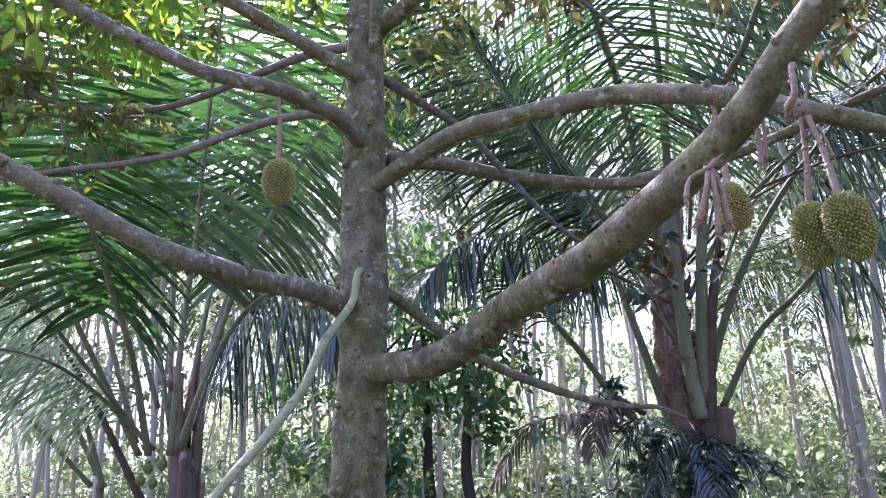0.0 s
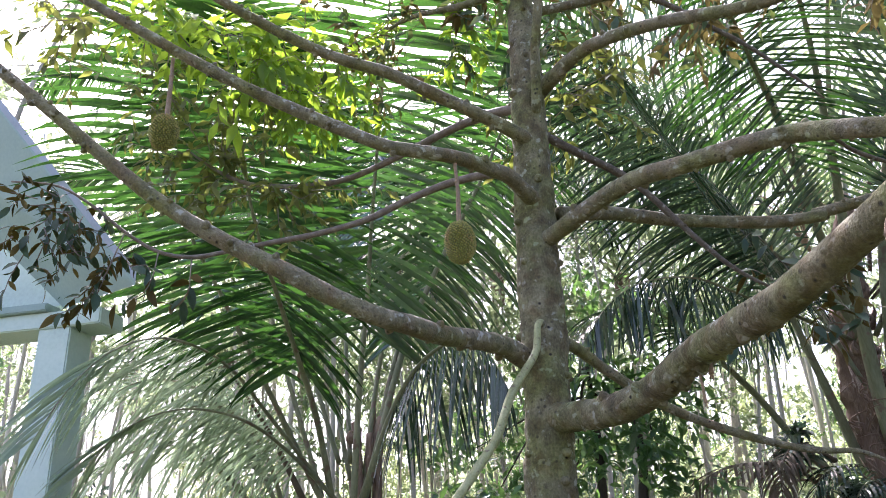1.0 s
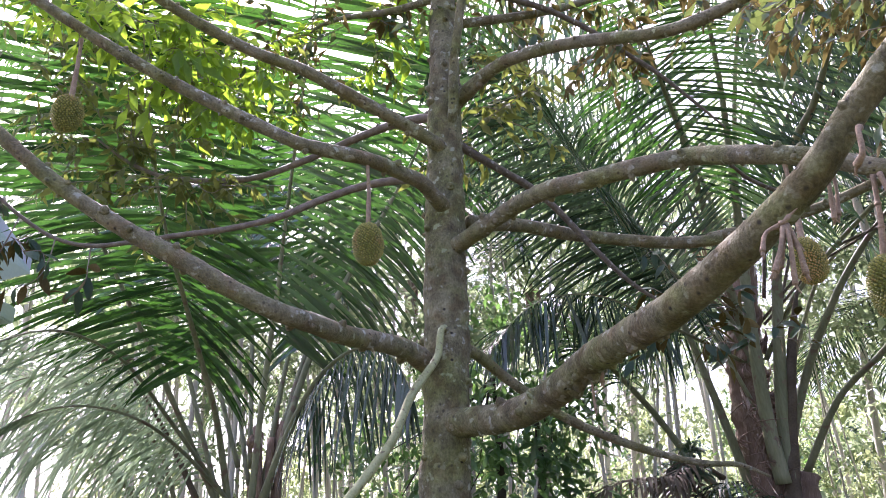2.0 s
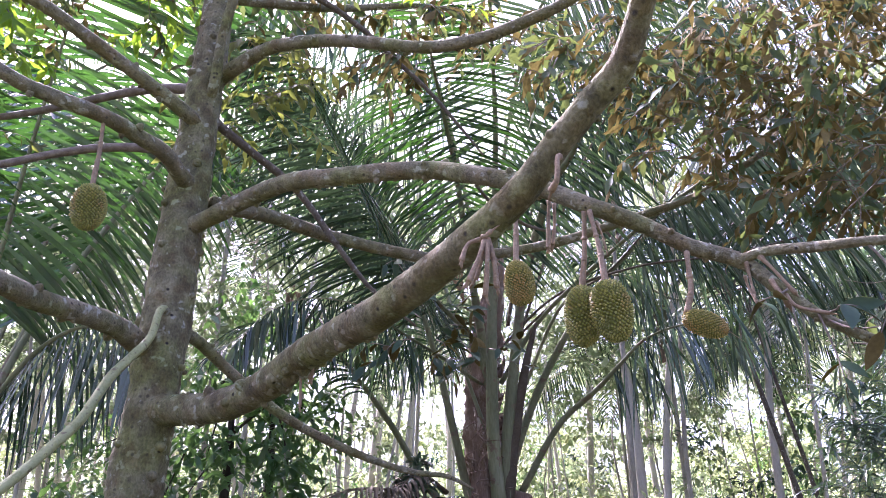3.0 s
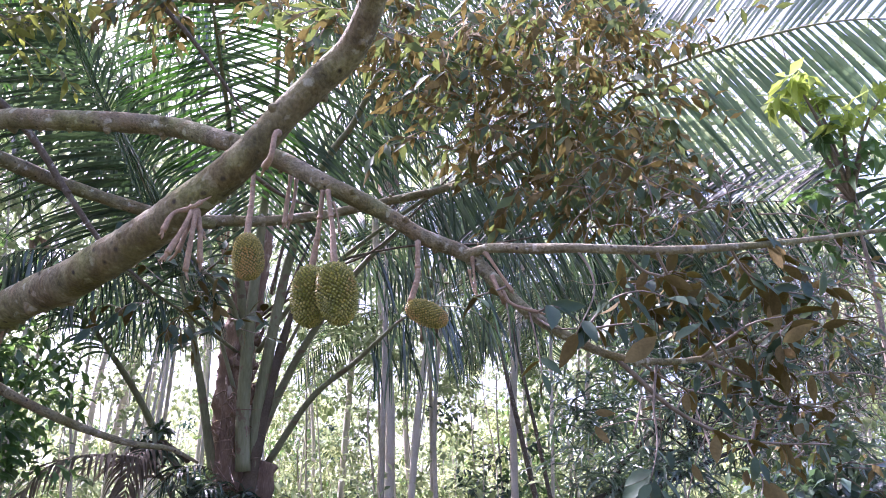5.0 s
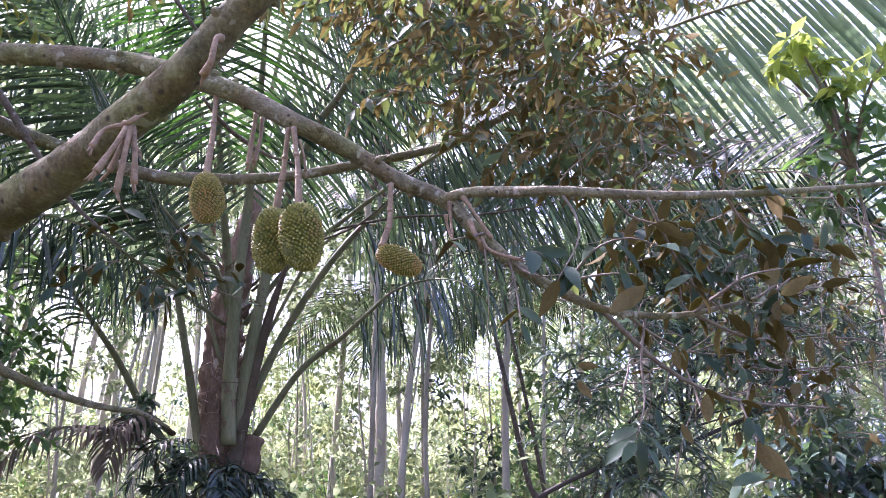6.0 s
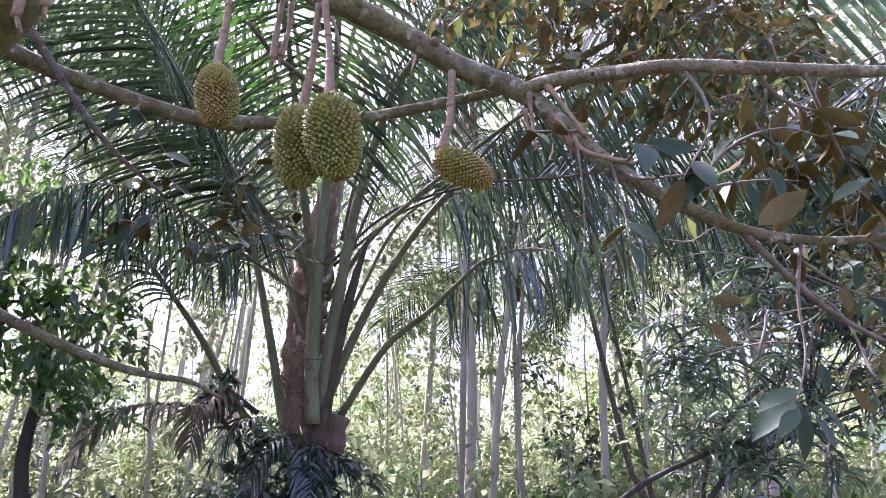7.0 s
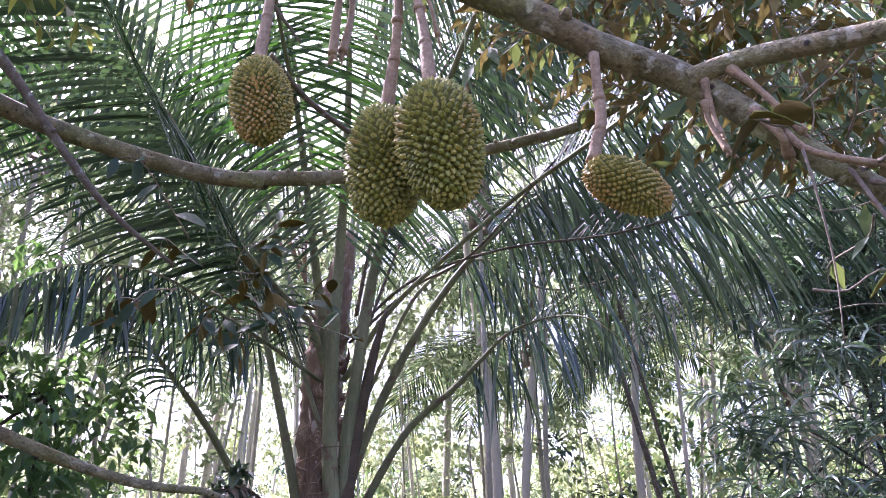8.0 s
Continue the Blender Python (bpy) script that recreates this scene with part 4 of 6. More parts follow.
frond(palm_b, [(3.52, 11.14, 2.66), (3.52, 11.02, 3.50), (3.58, 10.77, 4.52), (3.64, 10.34, 5.59), (3.70, 9.29, 6.58), (3.79, 8.49, 6.85), (3.76, 7.52, 7.17), (3.71, 6.76, 7.30), (3.63, 5.90, 7.34), (3.65, 5.22, 7.24)], 1.5, 0.42, 0.35, rows=((-0.46, -0.18, 0.87), (-0.49, -0.27, 0.83), (0.70, -0.21, -0.68), (0.74, -0.21, -0.64)), thick=0.09, width=0.05, spacing=0.08)
frond(palm_b, [(3.74, 11.85, 3.01), (3.97, 11.66, 3.78), (4.24, 11.28, 4.55), (4.55, 10.57, 5.30), (4.89, 9.83, 5.84), (5.31, 8.90, 6.22), (5.70, 8.02, 6.14), (6.11, 7.50, 5.80), (6.50, 7.21, 5.22), (6.72, 7.05, 4.56)], 1.55, 0.42, 0.8, rows=((0.16, 0.28, -0.95), (0.38, 0.06, -0.92), (0.49, 0.10, -0.87), (0.21, 0.25, -0.95)), thick=0.06, width=0.036, spacing=0.085, loose=0.12)
frond(palm_b, [(3.98, 11.90, 2.88), (4.43, 11.40, 3.79), (4.85, 10.80, 4.24), (5.03, 10.30, 4.50), (5.24, 9.88, 4.76), (5.51, 9.35, 4.82), (5.76, 8.88, 4.69), (5.99, 8.59, 4.37)], 1.25, 0.5, 0.8, rows=((0.05, 0.22, -0.97), (0.39, 0.03, -0.92), (0.29, 0.10, -0.95), (0.18, 0.19, -0.97)), thick=0.05, width=0.038, spacing=0.085, loose=0.13)
frond(palm_b, [(3.96, 11.65, 4.31), (4.42, 10.87, 5.55), (4.98, 10.05, 5.79), (5.56, 9.51, 5.26), (6.04, 8.98, 5.20), (6.54, 8.32, 5.25), (6.81, 7.90, 5.06), (7.04, 7.68, 4.45)], 1.45, 0.35, 0.8, rows=((0.23, 0.19, -0.95), (0.33, 0.08, -0.94), (0.41, 0.08, -0.91), (0.19, 0.21, -0.96)), thick=0.025, width=0.04, spacing=0.11, loose=0.15)
frond(palm_b, [(3.56, 11.40, 4.41), (3.96, 10.83, 5.18), (4.43, 10.02, 5.69), (4.84, 8.62, 6.00), (5.10, 7.15, 6.05), (5.30, 5.84, 6.09), (5.47, 4.80, 6.00), (5.60, 4.06, 5.87), (5.74, 3.57, 5.77), (5.87, 3.24, 5.70), (6.01, 2.91, 5.58), (6.19, 2.56, 5.37), (6.50, 2.32, 5.05)], 1.9, 0.4, 0.2, rows=((0.63, 0.11, -0.77), (0.69, -0.10, -0.72), (0.25, -0.57, 0.79), (0.20, -0.67, 0.71)), thick=0.034, width=0.06, spacing=0.075, loose=0.012, fold=0.45, singly=True, tone=PALM_SILVER)
frond(palm_b, [(3.53, 11.37, 4.92), (4.18, 10.51, 5.55), (4.89, 9.27, 5.59), (5.49, 7.86, 5.26), (5.98, 6.76, 5.14), (6.15, 6.00, 4.95), (6.16, 5.31, 4.79), (6.25, 4.77, 4.71), (6.34, 4.22, 4.55), (6.43, 3.87, 4.34), (6.57, 3.55, 3.88)], 1.25, 0.4, 0.5, rows=((0.50, -0.08, -0.86), (0.45, -0.10, -0.89), (0.37, -0.73, 0.58), (0.21, -0.77, 0.60)), thick=0.02, width=0.036, spacing=0.06, loose=0.06, rib_tone=BRANCH_BARK)
frond(palm_b, [(3.61, 11.35, 4.92), (4.26, 10.71, 5.54), (4.68, 9.57, 5.66), (5.18, 7.97, 6.37), (5.55, 6.80, 6.52), (5.88, 5.94, 6.30), (6.29, 5.30, 5.77), (6.60, 4.95, 5.07)], 1.5, 0.35, 0.5, rows=((0.57, 0.04, -0.82), (0.54, -0.07, -0.84), (0.38, 0.27, -0.89), (0.32, 0.24, -0.91)), thick=0.02, width=0.036, spacing=0.06, loose=0.06, rib_tone=BRANCH_BARK)
frond(palm_b, [(3.63, 11.23, 4.55), (4.08, 10.52, 6.18), (4.42, 9.19, 7.51), (4.73, 7.82, 8.08), (5.08, 6.54, 8.11), (5.45, 5.59, 7.79), (5.90, 5.05, 7.23)], 1.5, 0.35, 0.5, rows=((0.66, 0.13, -0.74), (0.68, 0.05, -0.73), (0.36, 0.40, -0.84), (0.44, 0.38, -0.81)), thick=0.02, width=0.036, spacing=0.06, loose=0.06, rib_tone=BRANCH_BARK)
frond(palm_b, [(3.29, 10.78, 6.14), (3.29, 9.46, 8.12), (3.34, 8.05, 8.88), (3.87, 6.74, 8.93), (4.39, 5.79, 8.50), (5.03, 5.24, 7.81), (5.59, 5.00, 7.08)], 1.5, 0.35, 0.6, rows=((0.19, 0.61, -0.77), (0.61, 0.21, -0.76), (0.61, 0.34, -0.71), (0.44, 0.41, -0.80)), thick=0.03, width=0.05, spacing=0.095)
frond(palm_b, [(3.17, 11.01, 6.20), (2.28, 9.77, 8.39), (1.39, 8.68, 9.00), (0.50, 8.09, 8.84), (-0.27, 7.83, 8.20), (-0.88, 7.91, 7.34)], 1.5, 0.35, 0.6, rows=((-0.25, 0.59, -0.77), (-0.33, 0.50, -0.80), (0.30, 0.55, -0.78), (0.13, 0.56, -0.82)), thick=0.03, width=0.05, spacing=0.095)
frond(palm_b, [(3.39, 11.79, 5.09), (3.01, 11.27, 6.35), (2.22, 10.35, 7.61), (1.34, 9.45, 8.13), (0.48, 8.83, 8.09), (-0.27, 8.52, 7.58), (-0.80, 8.53, 6.93)], 1.5, 0.3, 0.5, rows=((-0.73, 0.40, -0.55), (-0.64, 0.37, -0.67), (0.25, 0.45, -0.86), (0.05, 0.60, -0.80)), thick=0.025, width=0.048, spacing=0.14, rib_tone=BRANCH_BARK)
frond(palm_b, [(3.79, 11.68, 5.43), (3.88, 11.22, 6.46), (4.04, 10.22, 7.49), (4.33, 8.86, 8.26), (4.80, 7.75, 8.38), (5.36, 7.11, 8.01), (5.94, 6.83, 7.33)], 1.5, 0.3, 0.5, rows=((0.75, 0.07, -0.66), (0.69, 0.12, -0.72), (0.20, 0.43, -0.88), (0.37, 0.47, -0.80)), thick=0.025, width=0.045, spacing=0.075, rib_tone=BRANCH_BARK)
frond(palm_b, [(3.35, 12.00, 2.13), (3.12, 11.90, 2.96), (2.80, 11.70, 4.09), (2.47, 11.40, 5.03), (2.01, 11.00, 6.00), (1.32, 10.40, 6.70), (0.613, 9.70, 7.38), (0.19, 9.20, 7.76)], 1.3, 0.38, 1.0, thick=0.075)
frond(palm_b, [(3.22, 12.00, 2.26), (2.52, 11.90, 2.95), (1.94, 11.60, 3.73), (1.38, 11.20, 4.30), (0.939, 10.80, 4.65), (0.441, 10.30, 4.80), (-0.0526, 9.80, 4.62), (-0.498, 9.40, 4.10)], 0.95, 0.45, 1.0, thick=0.065)
frond(palm_b, [(3.69, 12.20, 5.24), (4.09, 12.60, 8.33), (5.00, 12.90, 10.83), (6.63, 13.00, 12.71), (8.56, 12.80, 13.43), (10.03, 12.40, 12.63)], 1.5, 0.33, 0.8)
frond(palm_b, [(3.00, 11.90, 1.68), (2.36, 11.40, 2.60), (1.69, 11.00, 2.78), (0.957, 10.60, 2.59), (0.539, 10.40, 1.97)], 0.8, 0.3, 1.5, dry=True, name="dead_frond", label="hanging grey-brown dead frond")
frond(palm_b, [(2.75, 11.60, 2.82), (2.29, 11.30, 3.03), (1.96, 11.00, 2.74), (1.87, 10.90, 2.27)], 0.6, 0.3, 1.4, dry=True, name="dead_frond", label="hanging grey-brown dead frond")
g = Geo()
g.tube([(3.71, 11.50, 2.35), (3.78, 11.45, 2.61), (3.83, 11.40, 2.83)], [0.2, 0.17, 0.13], 16, 0.04, 0.35, flat=0.8)
part("leaf_base", g, BOOT, palm_b, "cut grey-brown leaf base")
frond(palm_b, [(3.25, 11.40, 2.32), (2.79, 11.10, 2.66), (2.41, 10.90, 2.59), (2.11, 10.80, 2.10)], 0.6, 0.2, 1.3, thick=0.02, width=0.04)
frond(palm_b, [(3.30, 11.30, 2.24), (3.00, 11.00, 2.49), (2.70, 10.80, 2.26), (2.53, 10.70, 1.66)], 0.6, 0.2, 1.3, thick=0.02, width=0.04)
frond(palm_b, [(3.39, 11.30, 2.10), (3.52, 11.00, 2.31), (3.78, 10.80, 2.09), (3.99, 10.70, 1.62)], 0.55, 0.2, 1.3, thick=0.02, width=0.04)
frond(palm_b, [(3.24, 11.30, 2.10), (3.30, 11.00, 2.37), (3.34, 10.80, 2.08), (3.33, 10.70, 1.42)], 0.55, 0.2, 1.3, thick=0.02, width=0.04)
frond(palm_b, [(3.74, 12.30, 4.44), (4.19, 12.60, 8.13), (5.42, 12.80, 11.12), (7.38, 12.60, 13.35), (9.71, 12.20, 14.37), (11.70, 11.70, 13.48)], 1.5, 0.35, 0.9, width=0.04)
frond(palm_b, [(3.42, 12.30, 4.26), (2.65, 12.50, 7.21), (1.58, 12.50, 8.81), (0.271, 12.20, 9.23), (-0.819, 11.80, 8.57), (-1.41, 11.40, 7.28)], 1.5, 0.35, 0.9, width=0.04)
# old flower stalks among the leaf bases
for k in range(9):
    g = Geo()
    q = np.array((2.84, 11.60, 6.46))
    o = np.array((0.5 * math.cos(k * 2.4), -0.15, 0.25 * math.sin(k * 1.7)))
    g.tube([q + (0.25, 0.2, -0.6), q + o * 0.4, q + o, q + o * 1.4 - (0, 0, 0.15)], [0.015, 0.012, 0.009, 0.005], 5, 0.08, 0.15)
    part("flower_stalk", g, STALK, palm_b, "dry yellow-brown flower stalk")
settle(palm_b)


def wild_palm(foot, crown, count, reach, seed, label, longest=1.2, width=0.042):
    """A palm further back: its fronds fan out evenly round the crown."""
    r = np.random.default_rng(seed)
    palm = base("coconut_palm", foot, label, "palm tree", "coconut palms")
    palm_trunk(palm, foot, crown, 0.05, 0.04, PALE_BARK)
    leaf_bases(palm, np.array(crown) - (0, 0, 0.9), crown, 0.14, 7, seed)
    for i in range(count):
        a = 2.4 * i + seed
        up = 0.15 + 1.2 * ((i * 0.618) % 1)
        o = np.array((math.cos(a), math.sin(a), 0))
        ln = reach * (0.85 + 0.3 * r.random())
        c = np.array(crown)
        frond(palm, [c, c + o * ln * 0.18 + (0, 0, ln * 0.22 * up), c + o * ln * 0.42 + (0, 0, ln * 0.36 * up), c + o * ln * 0.72 + (0, 0, ln * (0.4 * up - 0.08)), c + o * ln * 0.95 + (0, 0, ln * (0.36 * up - 0.28))], longest, 0.22, 0.75, spacing=0.085, width=width)
    return settle(palm)


wild_palm((0.6, 17.5, 0.4), (0.5, 17.3, 7.6), 6, 5.0, 1, "coconut palm further back with dark drooping fronds", 1.4)
wild_palm((9.0, 16.0, 0.4), (8.8, 15.8, 7.0), 17, 5.0, 2, "coconut palm at the wood's edge with arching fronds", 1.4)
wild_palm((-6.8, 16.5, 0.3), (-6.7, 16.3, 6.6), 15, 5.0, 3, "coconut palm at the wood's edge with sunlit fronds", 1.4)
wild_palm((12.5, 12.5, 0.3), (12.2, 12.3, 5.6), 15, 5.0, 6, "coconut palm with arching fronds", 1.4)
wild_palm((-3.0, 21.0, 0.8), (-2.8, 20.8, 9.4), 8, 5.0, 4, "tall coconut palm in the woods", 1.4)
wild_palm((6.6, 13.6, 0.2), (6.6, 13.4, 8.8), 6, 4.6, 9, "tall coconut palm with a slender pale trunk", 1.3)
wild_palm((-5.2, 14.2, 0.2), (-5.2, 14.1, 8.6), 9, 4.8, 12, "tall coconut palm with a slender pale trunk", 1.3, 0.045)
foot_low = (-4.53, 10.60, 2.13)
palm_low = base("young_palm", (foot_low[0], foot_low[1], 0), "young stemless palm with glossy fronds in sun-paled colours", "palm tree")
palm_trunk(palm_low, (foot_low[0], foot_low[1], -0.1), (foot_low[0], foot_low[1], foot_low[2] + 0.05), 0.06, 0.05)
frond(palm_low, [(-4.58, 10.60, 2.28), (-5.13, 10.20, 3.52), (-5.77, 9.80, 4.17), (-6.46, 9.40, 4.12), (-6.96, 9.10, 3.38)], 1.5, 0.2, 0.8, spacing=0.045, width=0.042, tone=PALM_SUNLIT)
frond(palm_low, [(-4.65, 10.60, 2.14), (-5.39, 10.20, 3.01), (-5.99, 9.80, 3.36), (-6.54, 9.40, 3.12), (-6.83, 9.20, 2.58)], 1.4, 0.2, 0.9, spacing=0.045, width=0.042, tone=PALM_SUNLIT)
frond(palm_low, [(-4.45, 10.50, 2.12), (-4.70, 10.00, 3.25), (-5.12, 9.50, 3.77), (-5.54, 9.10, 3.58), (-5.76, 8.90, 2.89)], 1.4, 0.2, 0.9, spacing=0.045, width=0.042, tone=PALM_SUNLIT)
settle(palm_low)
wild_palm((-0.9, 14.6, 0.2), (-0.9, 14.5, 9.2), 6, 4.8, 10, "tall coconut palm with a slender pale trunk", 1.3, 0.045)


# ---- woods behind ----
def leaf_cloud(g, centre, size, count, length, width, mat=0, seed=0, flat=0.6, clumps=None):
    """Leaves in uneven clumps round a centre."""
    r = np.random.default_rng(seed)
    k = clumps or max(3, count // 40)
    heads = np.array(centre) + r.normal(size=(k, 3)) * np.array(size) * 0.55
    pick = heads[r.integers(0, k, count)]
    c = pick + r.normal(size=(count, 3)) * np.array(size) * 0.22
    w = r.normal(size=(count, 3)) + (c - np.array(centre)) / (np.linalg.norm(size) + 1e-6) + (0, 0, -0.35)
    f = r.normal(size=(count, 3)) * (1 - flat) + (0, 0, flat * 1.6)
    g.quads(c, w, f, length * (0.6 + 0.8 * r.random(count)), width * (0.6 + 0.8 * r.random(count)), mat)


def slender_tree(seed, height, radius):
    """A thin pale pole of a tree with a few limbs and a light crown."""
    r = np.random.default_rng(seed)
    thing = base("slender_tree", (0, 0, 0), "slender pale-barked tree with a bare straight trunk", "tree", "slender trees in the woods")
    g = Geo()
    bend = r.normal(size=(4, 2)) * 0.12
    g.tube([(0, 0, -0.3), (bend[0, 0], bend[0, 1], height * 0.3), (bend[1, 0] * 1.5, bend[1, 1] * 1.5, height * 0.65), (bend[2, 0] * 2, bend[2, 1] * 2, height)], [radius, radius * 0.85, radius * 0.6, radius * 0.2], 8, 0.4, 0.08, seed=seed)
    part("trunk", g, PALE_BARK, thing)
    g = Geo()
    for i in range(7):
        z = height * (0.62 + 0.055 * i)
        a = r.random() * 6.28
        ln = 0.8 + 1.2 * r.random()
        o = np.array((math.cos(a), math.sin(a), 0.5)) * ln
        q = np.array((bend[1, 0], bend[1, 1], z))
        g.tube([q, q + o * 0.5, q + o], [radius * 0.3, radius * 0.2, 0.006], 5, 0.3)
        leaf_cloud(g, q + o, (0.8, 0.8, 0.5), 60, 0.22, 0.10, 1, seed * 31 + i)
    part("crown", g, [PALE_BARK, SHRUB], thing)
    return thing


poles = [slender_tree(s, h, w) for s, h, w in ((1, 10.0, 0.05), (2, 12.0, 0.075), (3, 9.0, 0.042), (4, 13.5, 0.105), (5, 11.0, 0.06), (6, 8.0, 0.026), (7, 9.0, 0.03), (8, 7.5, 0.022), (9, 8.5, 0.036), (10, 7.0, 0.018))]
r = np.random.default_rng(21)
spots = []
while len(spots) < 250:
    far_off, turn = 14.5 + 30 * r.random() ** 1.4, radians(-44 + 106 * r.random())
    x, y = far_off * math.sin(turn), far_off * math.cos(turn)
    if all((x - a) ** 2 + (y - b) ** 2 > 0.25 for a, b in spots):
        spots.append((x, y))
for i, (x, y) in enumerate(spots):
    m = pose(x, y, ground_height(x, y), r.normal() * 2.5, r.normal() * 2.5, r.random() * 360)
    s = 0.85 + 0.35 * r.random()
    if i < len(poles):
        poles[i].matrix_basis = m @ Matrix.Diagonal((s, s, s, 1))
    else:
        copy_thing(poles[i % len(poles)], m)


def shrub(seed, size, leaf, tall, tone=None):
    r = np.random.default_rng(seed)
    thing = base("shrub", (0, 0, 0), "low leafy green shrub in the undergrowth", "shrub", "undergrowth shrubs")
    g = Geo()
    for i in range(6):
        a = r.random() * 6.28
        o = np.array((math.cos(a) * size * 0.5, math.sin(a) * size * 0.5, tall * (0.6 + 0.5 * r.random())))
        g.tube([(0, 0, -0.1), o * (0.3, 0.3, 0.5), o], [0.018, 0.012, 0.004], 5, 0.25)
    part("stem", g, TWIG_BARK, thing)
    g = Geo()
    leaf_cloud(g, (0, 0, tall * 0.6), (size, size, tall * 0.62), 420, leaf, leaf * 0.5, 0, seed, clumps=16)
    part("foliage", g, tone or SHRUB, thing)
    return thing


# some bushes take the sunlit or shade leaf colour whatever light reaches them
bushes = [shrub(*row) for row in ((1, 0.8, 0.20, 1.6, SHADE_GREEN), (2, 1.0, 0.24, 1.4), (3, 0.8, 0.16, 2.2, SUNLIT_GREEN), (4, 1.1, 0.28, 1.8), (5, 1.0, 0.20, 2.8), (6, 1.1, 0.24, 1.3, BROAD), (7, 0.9, 0.22, 2.1, SUNLIT_GREEN), (8, 1.0, 0.18, 2.0))]
r = np.random.default_rng(5)
for i in range(300):
    far_off, turn = 15 + 33 * r.random() ** 1.25, radians(-46 + 112 * r.random())
    x, y = far_off * math.sin(turn), far_off * math.cos(turn)
    m = pose(x, y, ground_height(x, y), 0, 0, r.random() * 360)
    if i < len(bushes):
        bushes[i].matrix_basis = m
    else:
        copy_thing(bushes[i % len(bushes)], m)



def sapling(seed, height, tone):
    """A thin young tree with airy tufts of leaves all along."""
    r = np.random.default_rng(seed)
    thing = base("sapling", (0, 0, 0), "thin young tree with airy pale green leaves", "tree", "saplings in the woods")
    g = Geo()
    g.tube([(0, 0, -0.2), (0.06 * r.normal(), 0.06 * r.normal(), height * 0.4), (0.15 * r.normal(), 0.15 * r.normal(), height * 0.75), (0.25 * r.normal(), 0.2 * r.normal(), height)], [0.035, 0.028, 0.018, 0.005], 6, 0.3, 0.06)
    part("trunk", g, PALE_BARK, thing)
    g = Geo()
    for i in range(11):
        a, z = r.random() * 6.28, height * (0.3 + 0.07 * i)
        o = np.array((math.cos(a), math.sin(a), 0.35)) * (0.5 + 0.6 * r.random())
        g.tube([(0, 0, z), (o[0] * 0.5, o[1] * 0.5, z + o[2] * 0.6), (o[0], o[1], z + o[2])], [0.010, 0.007, 0.003], 4, 0.3)
        leaf_cloud(g, (o[0], o[1], z + o[2]), (0.42, 0.42, 0.28), 36, 0.19, 0.085, 1, seed * 17 + i, clumps=5)
    part("crown", g, [PALE_BARK, tone], thing)
    return thing


young = [sapling(*row) for row in ((1, 4.5, SUNLIT_GREEN), (2, 6.0, SHRUB), (3, 5.2, BROAD), (4, 7.0, SUNLIT_GREEN), (5, 3.6, SHADE_GREEN))]
r = np.random.default_rng(15)
for i in range(95):
    far_off, turn = 15.5 + 22 * r.random(), radians(-46 + 112 * r.random())
    x, y = far_off * math.sin(turn), far_off * math.cos(turn)
    m = pose(x, y, ground_height(x, y), r.normal() * 4, r.normal() * 4, r.random() * 360)
    if i < len(young):
        young[i].matrix_basis = m
    else:
        copy_thing(young[i % len(young)], m)

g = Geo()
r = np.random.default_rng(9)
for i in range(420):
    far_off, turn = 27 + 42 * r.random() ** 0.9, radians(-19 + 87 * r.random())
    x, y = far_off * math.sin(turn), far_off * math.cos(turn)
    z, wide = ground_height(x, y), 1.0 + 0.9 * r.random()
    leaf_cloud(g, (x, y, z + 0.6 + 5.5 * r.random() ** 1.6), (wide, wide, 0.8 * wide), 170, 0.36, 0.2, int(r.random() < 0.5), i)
far = part("far_woods", g, [SHRUB, SUNLIT_GREEN])
tagged(far, "distant green woods on the rising slope", "woods", kind="stuff")


# ---- broad-leaved tree between the palms ----
def broad_tree(name, label, stems, heads, count, leaf, mat, bark, seed, category="tree", thick=0.09):
    thing = base(name, stems[0][0], label, category)
    for pts, rad in ((s, thick) for s in stems):
        g = Geo()
        g.tube(pts, [rad, rad * 0.8, rad * 0.6, rad * 0.25], 10, 0.15, 0.08)
        part("trunk", g, bark, thing)
    for i, (place, size, *own) in enumerate(heads):
        g = Geo()
        root = np.array(stems[i % len(stems)][-1])
        g.tube([root, root * 0.5 + np.array(place) * 0.5 + (0, 0, 0.15), place], [0.025, 0.016, 0.006], 6, 0.2)
        r = np.random.default_rng(seed + i)
        tufts = np.array(place) + r.normal(size=(12, 3)) * (size * 0.5, size * 0.5, size * 0.38)
        for k in range(int(count * 0.8)):
            o = unit(r.normal(size=3) * (1, 1, 0.5) - (0, 0, 0.45))
            g.leaf(tufts[k % 12] + r.normal(size=3) * size * 0.17, o, (0.4 * r.normal(), 0.4 * r.normal(), 1.0), leaf * (0.6 + 0.7 * r.random()), leaf * 0.42 * (0.8 + 0.4 * r.random()), 1, None, 0.3, cheap=True)
        part("crown", g, [bark, own[0] if own else mat], thing)
    return settle(thing)


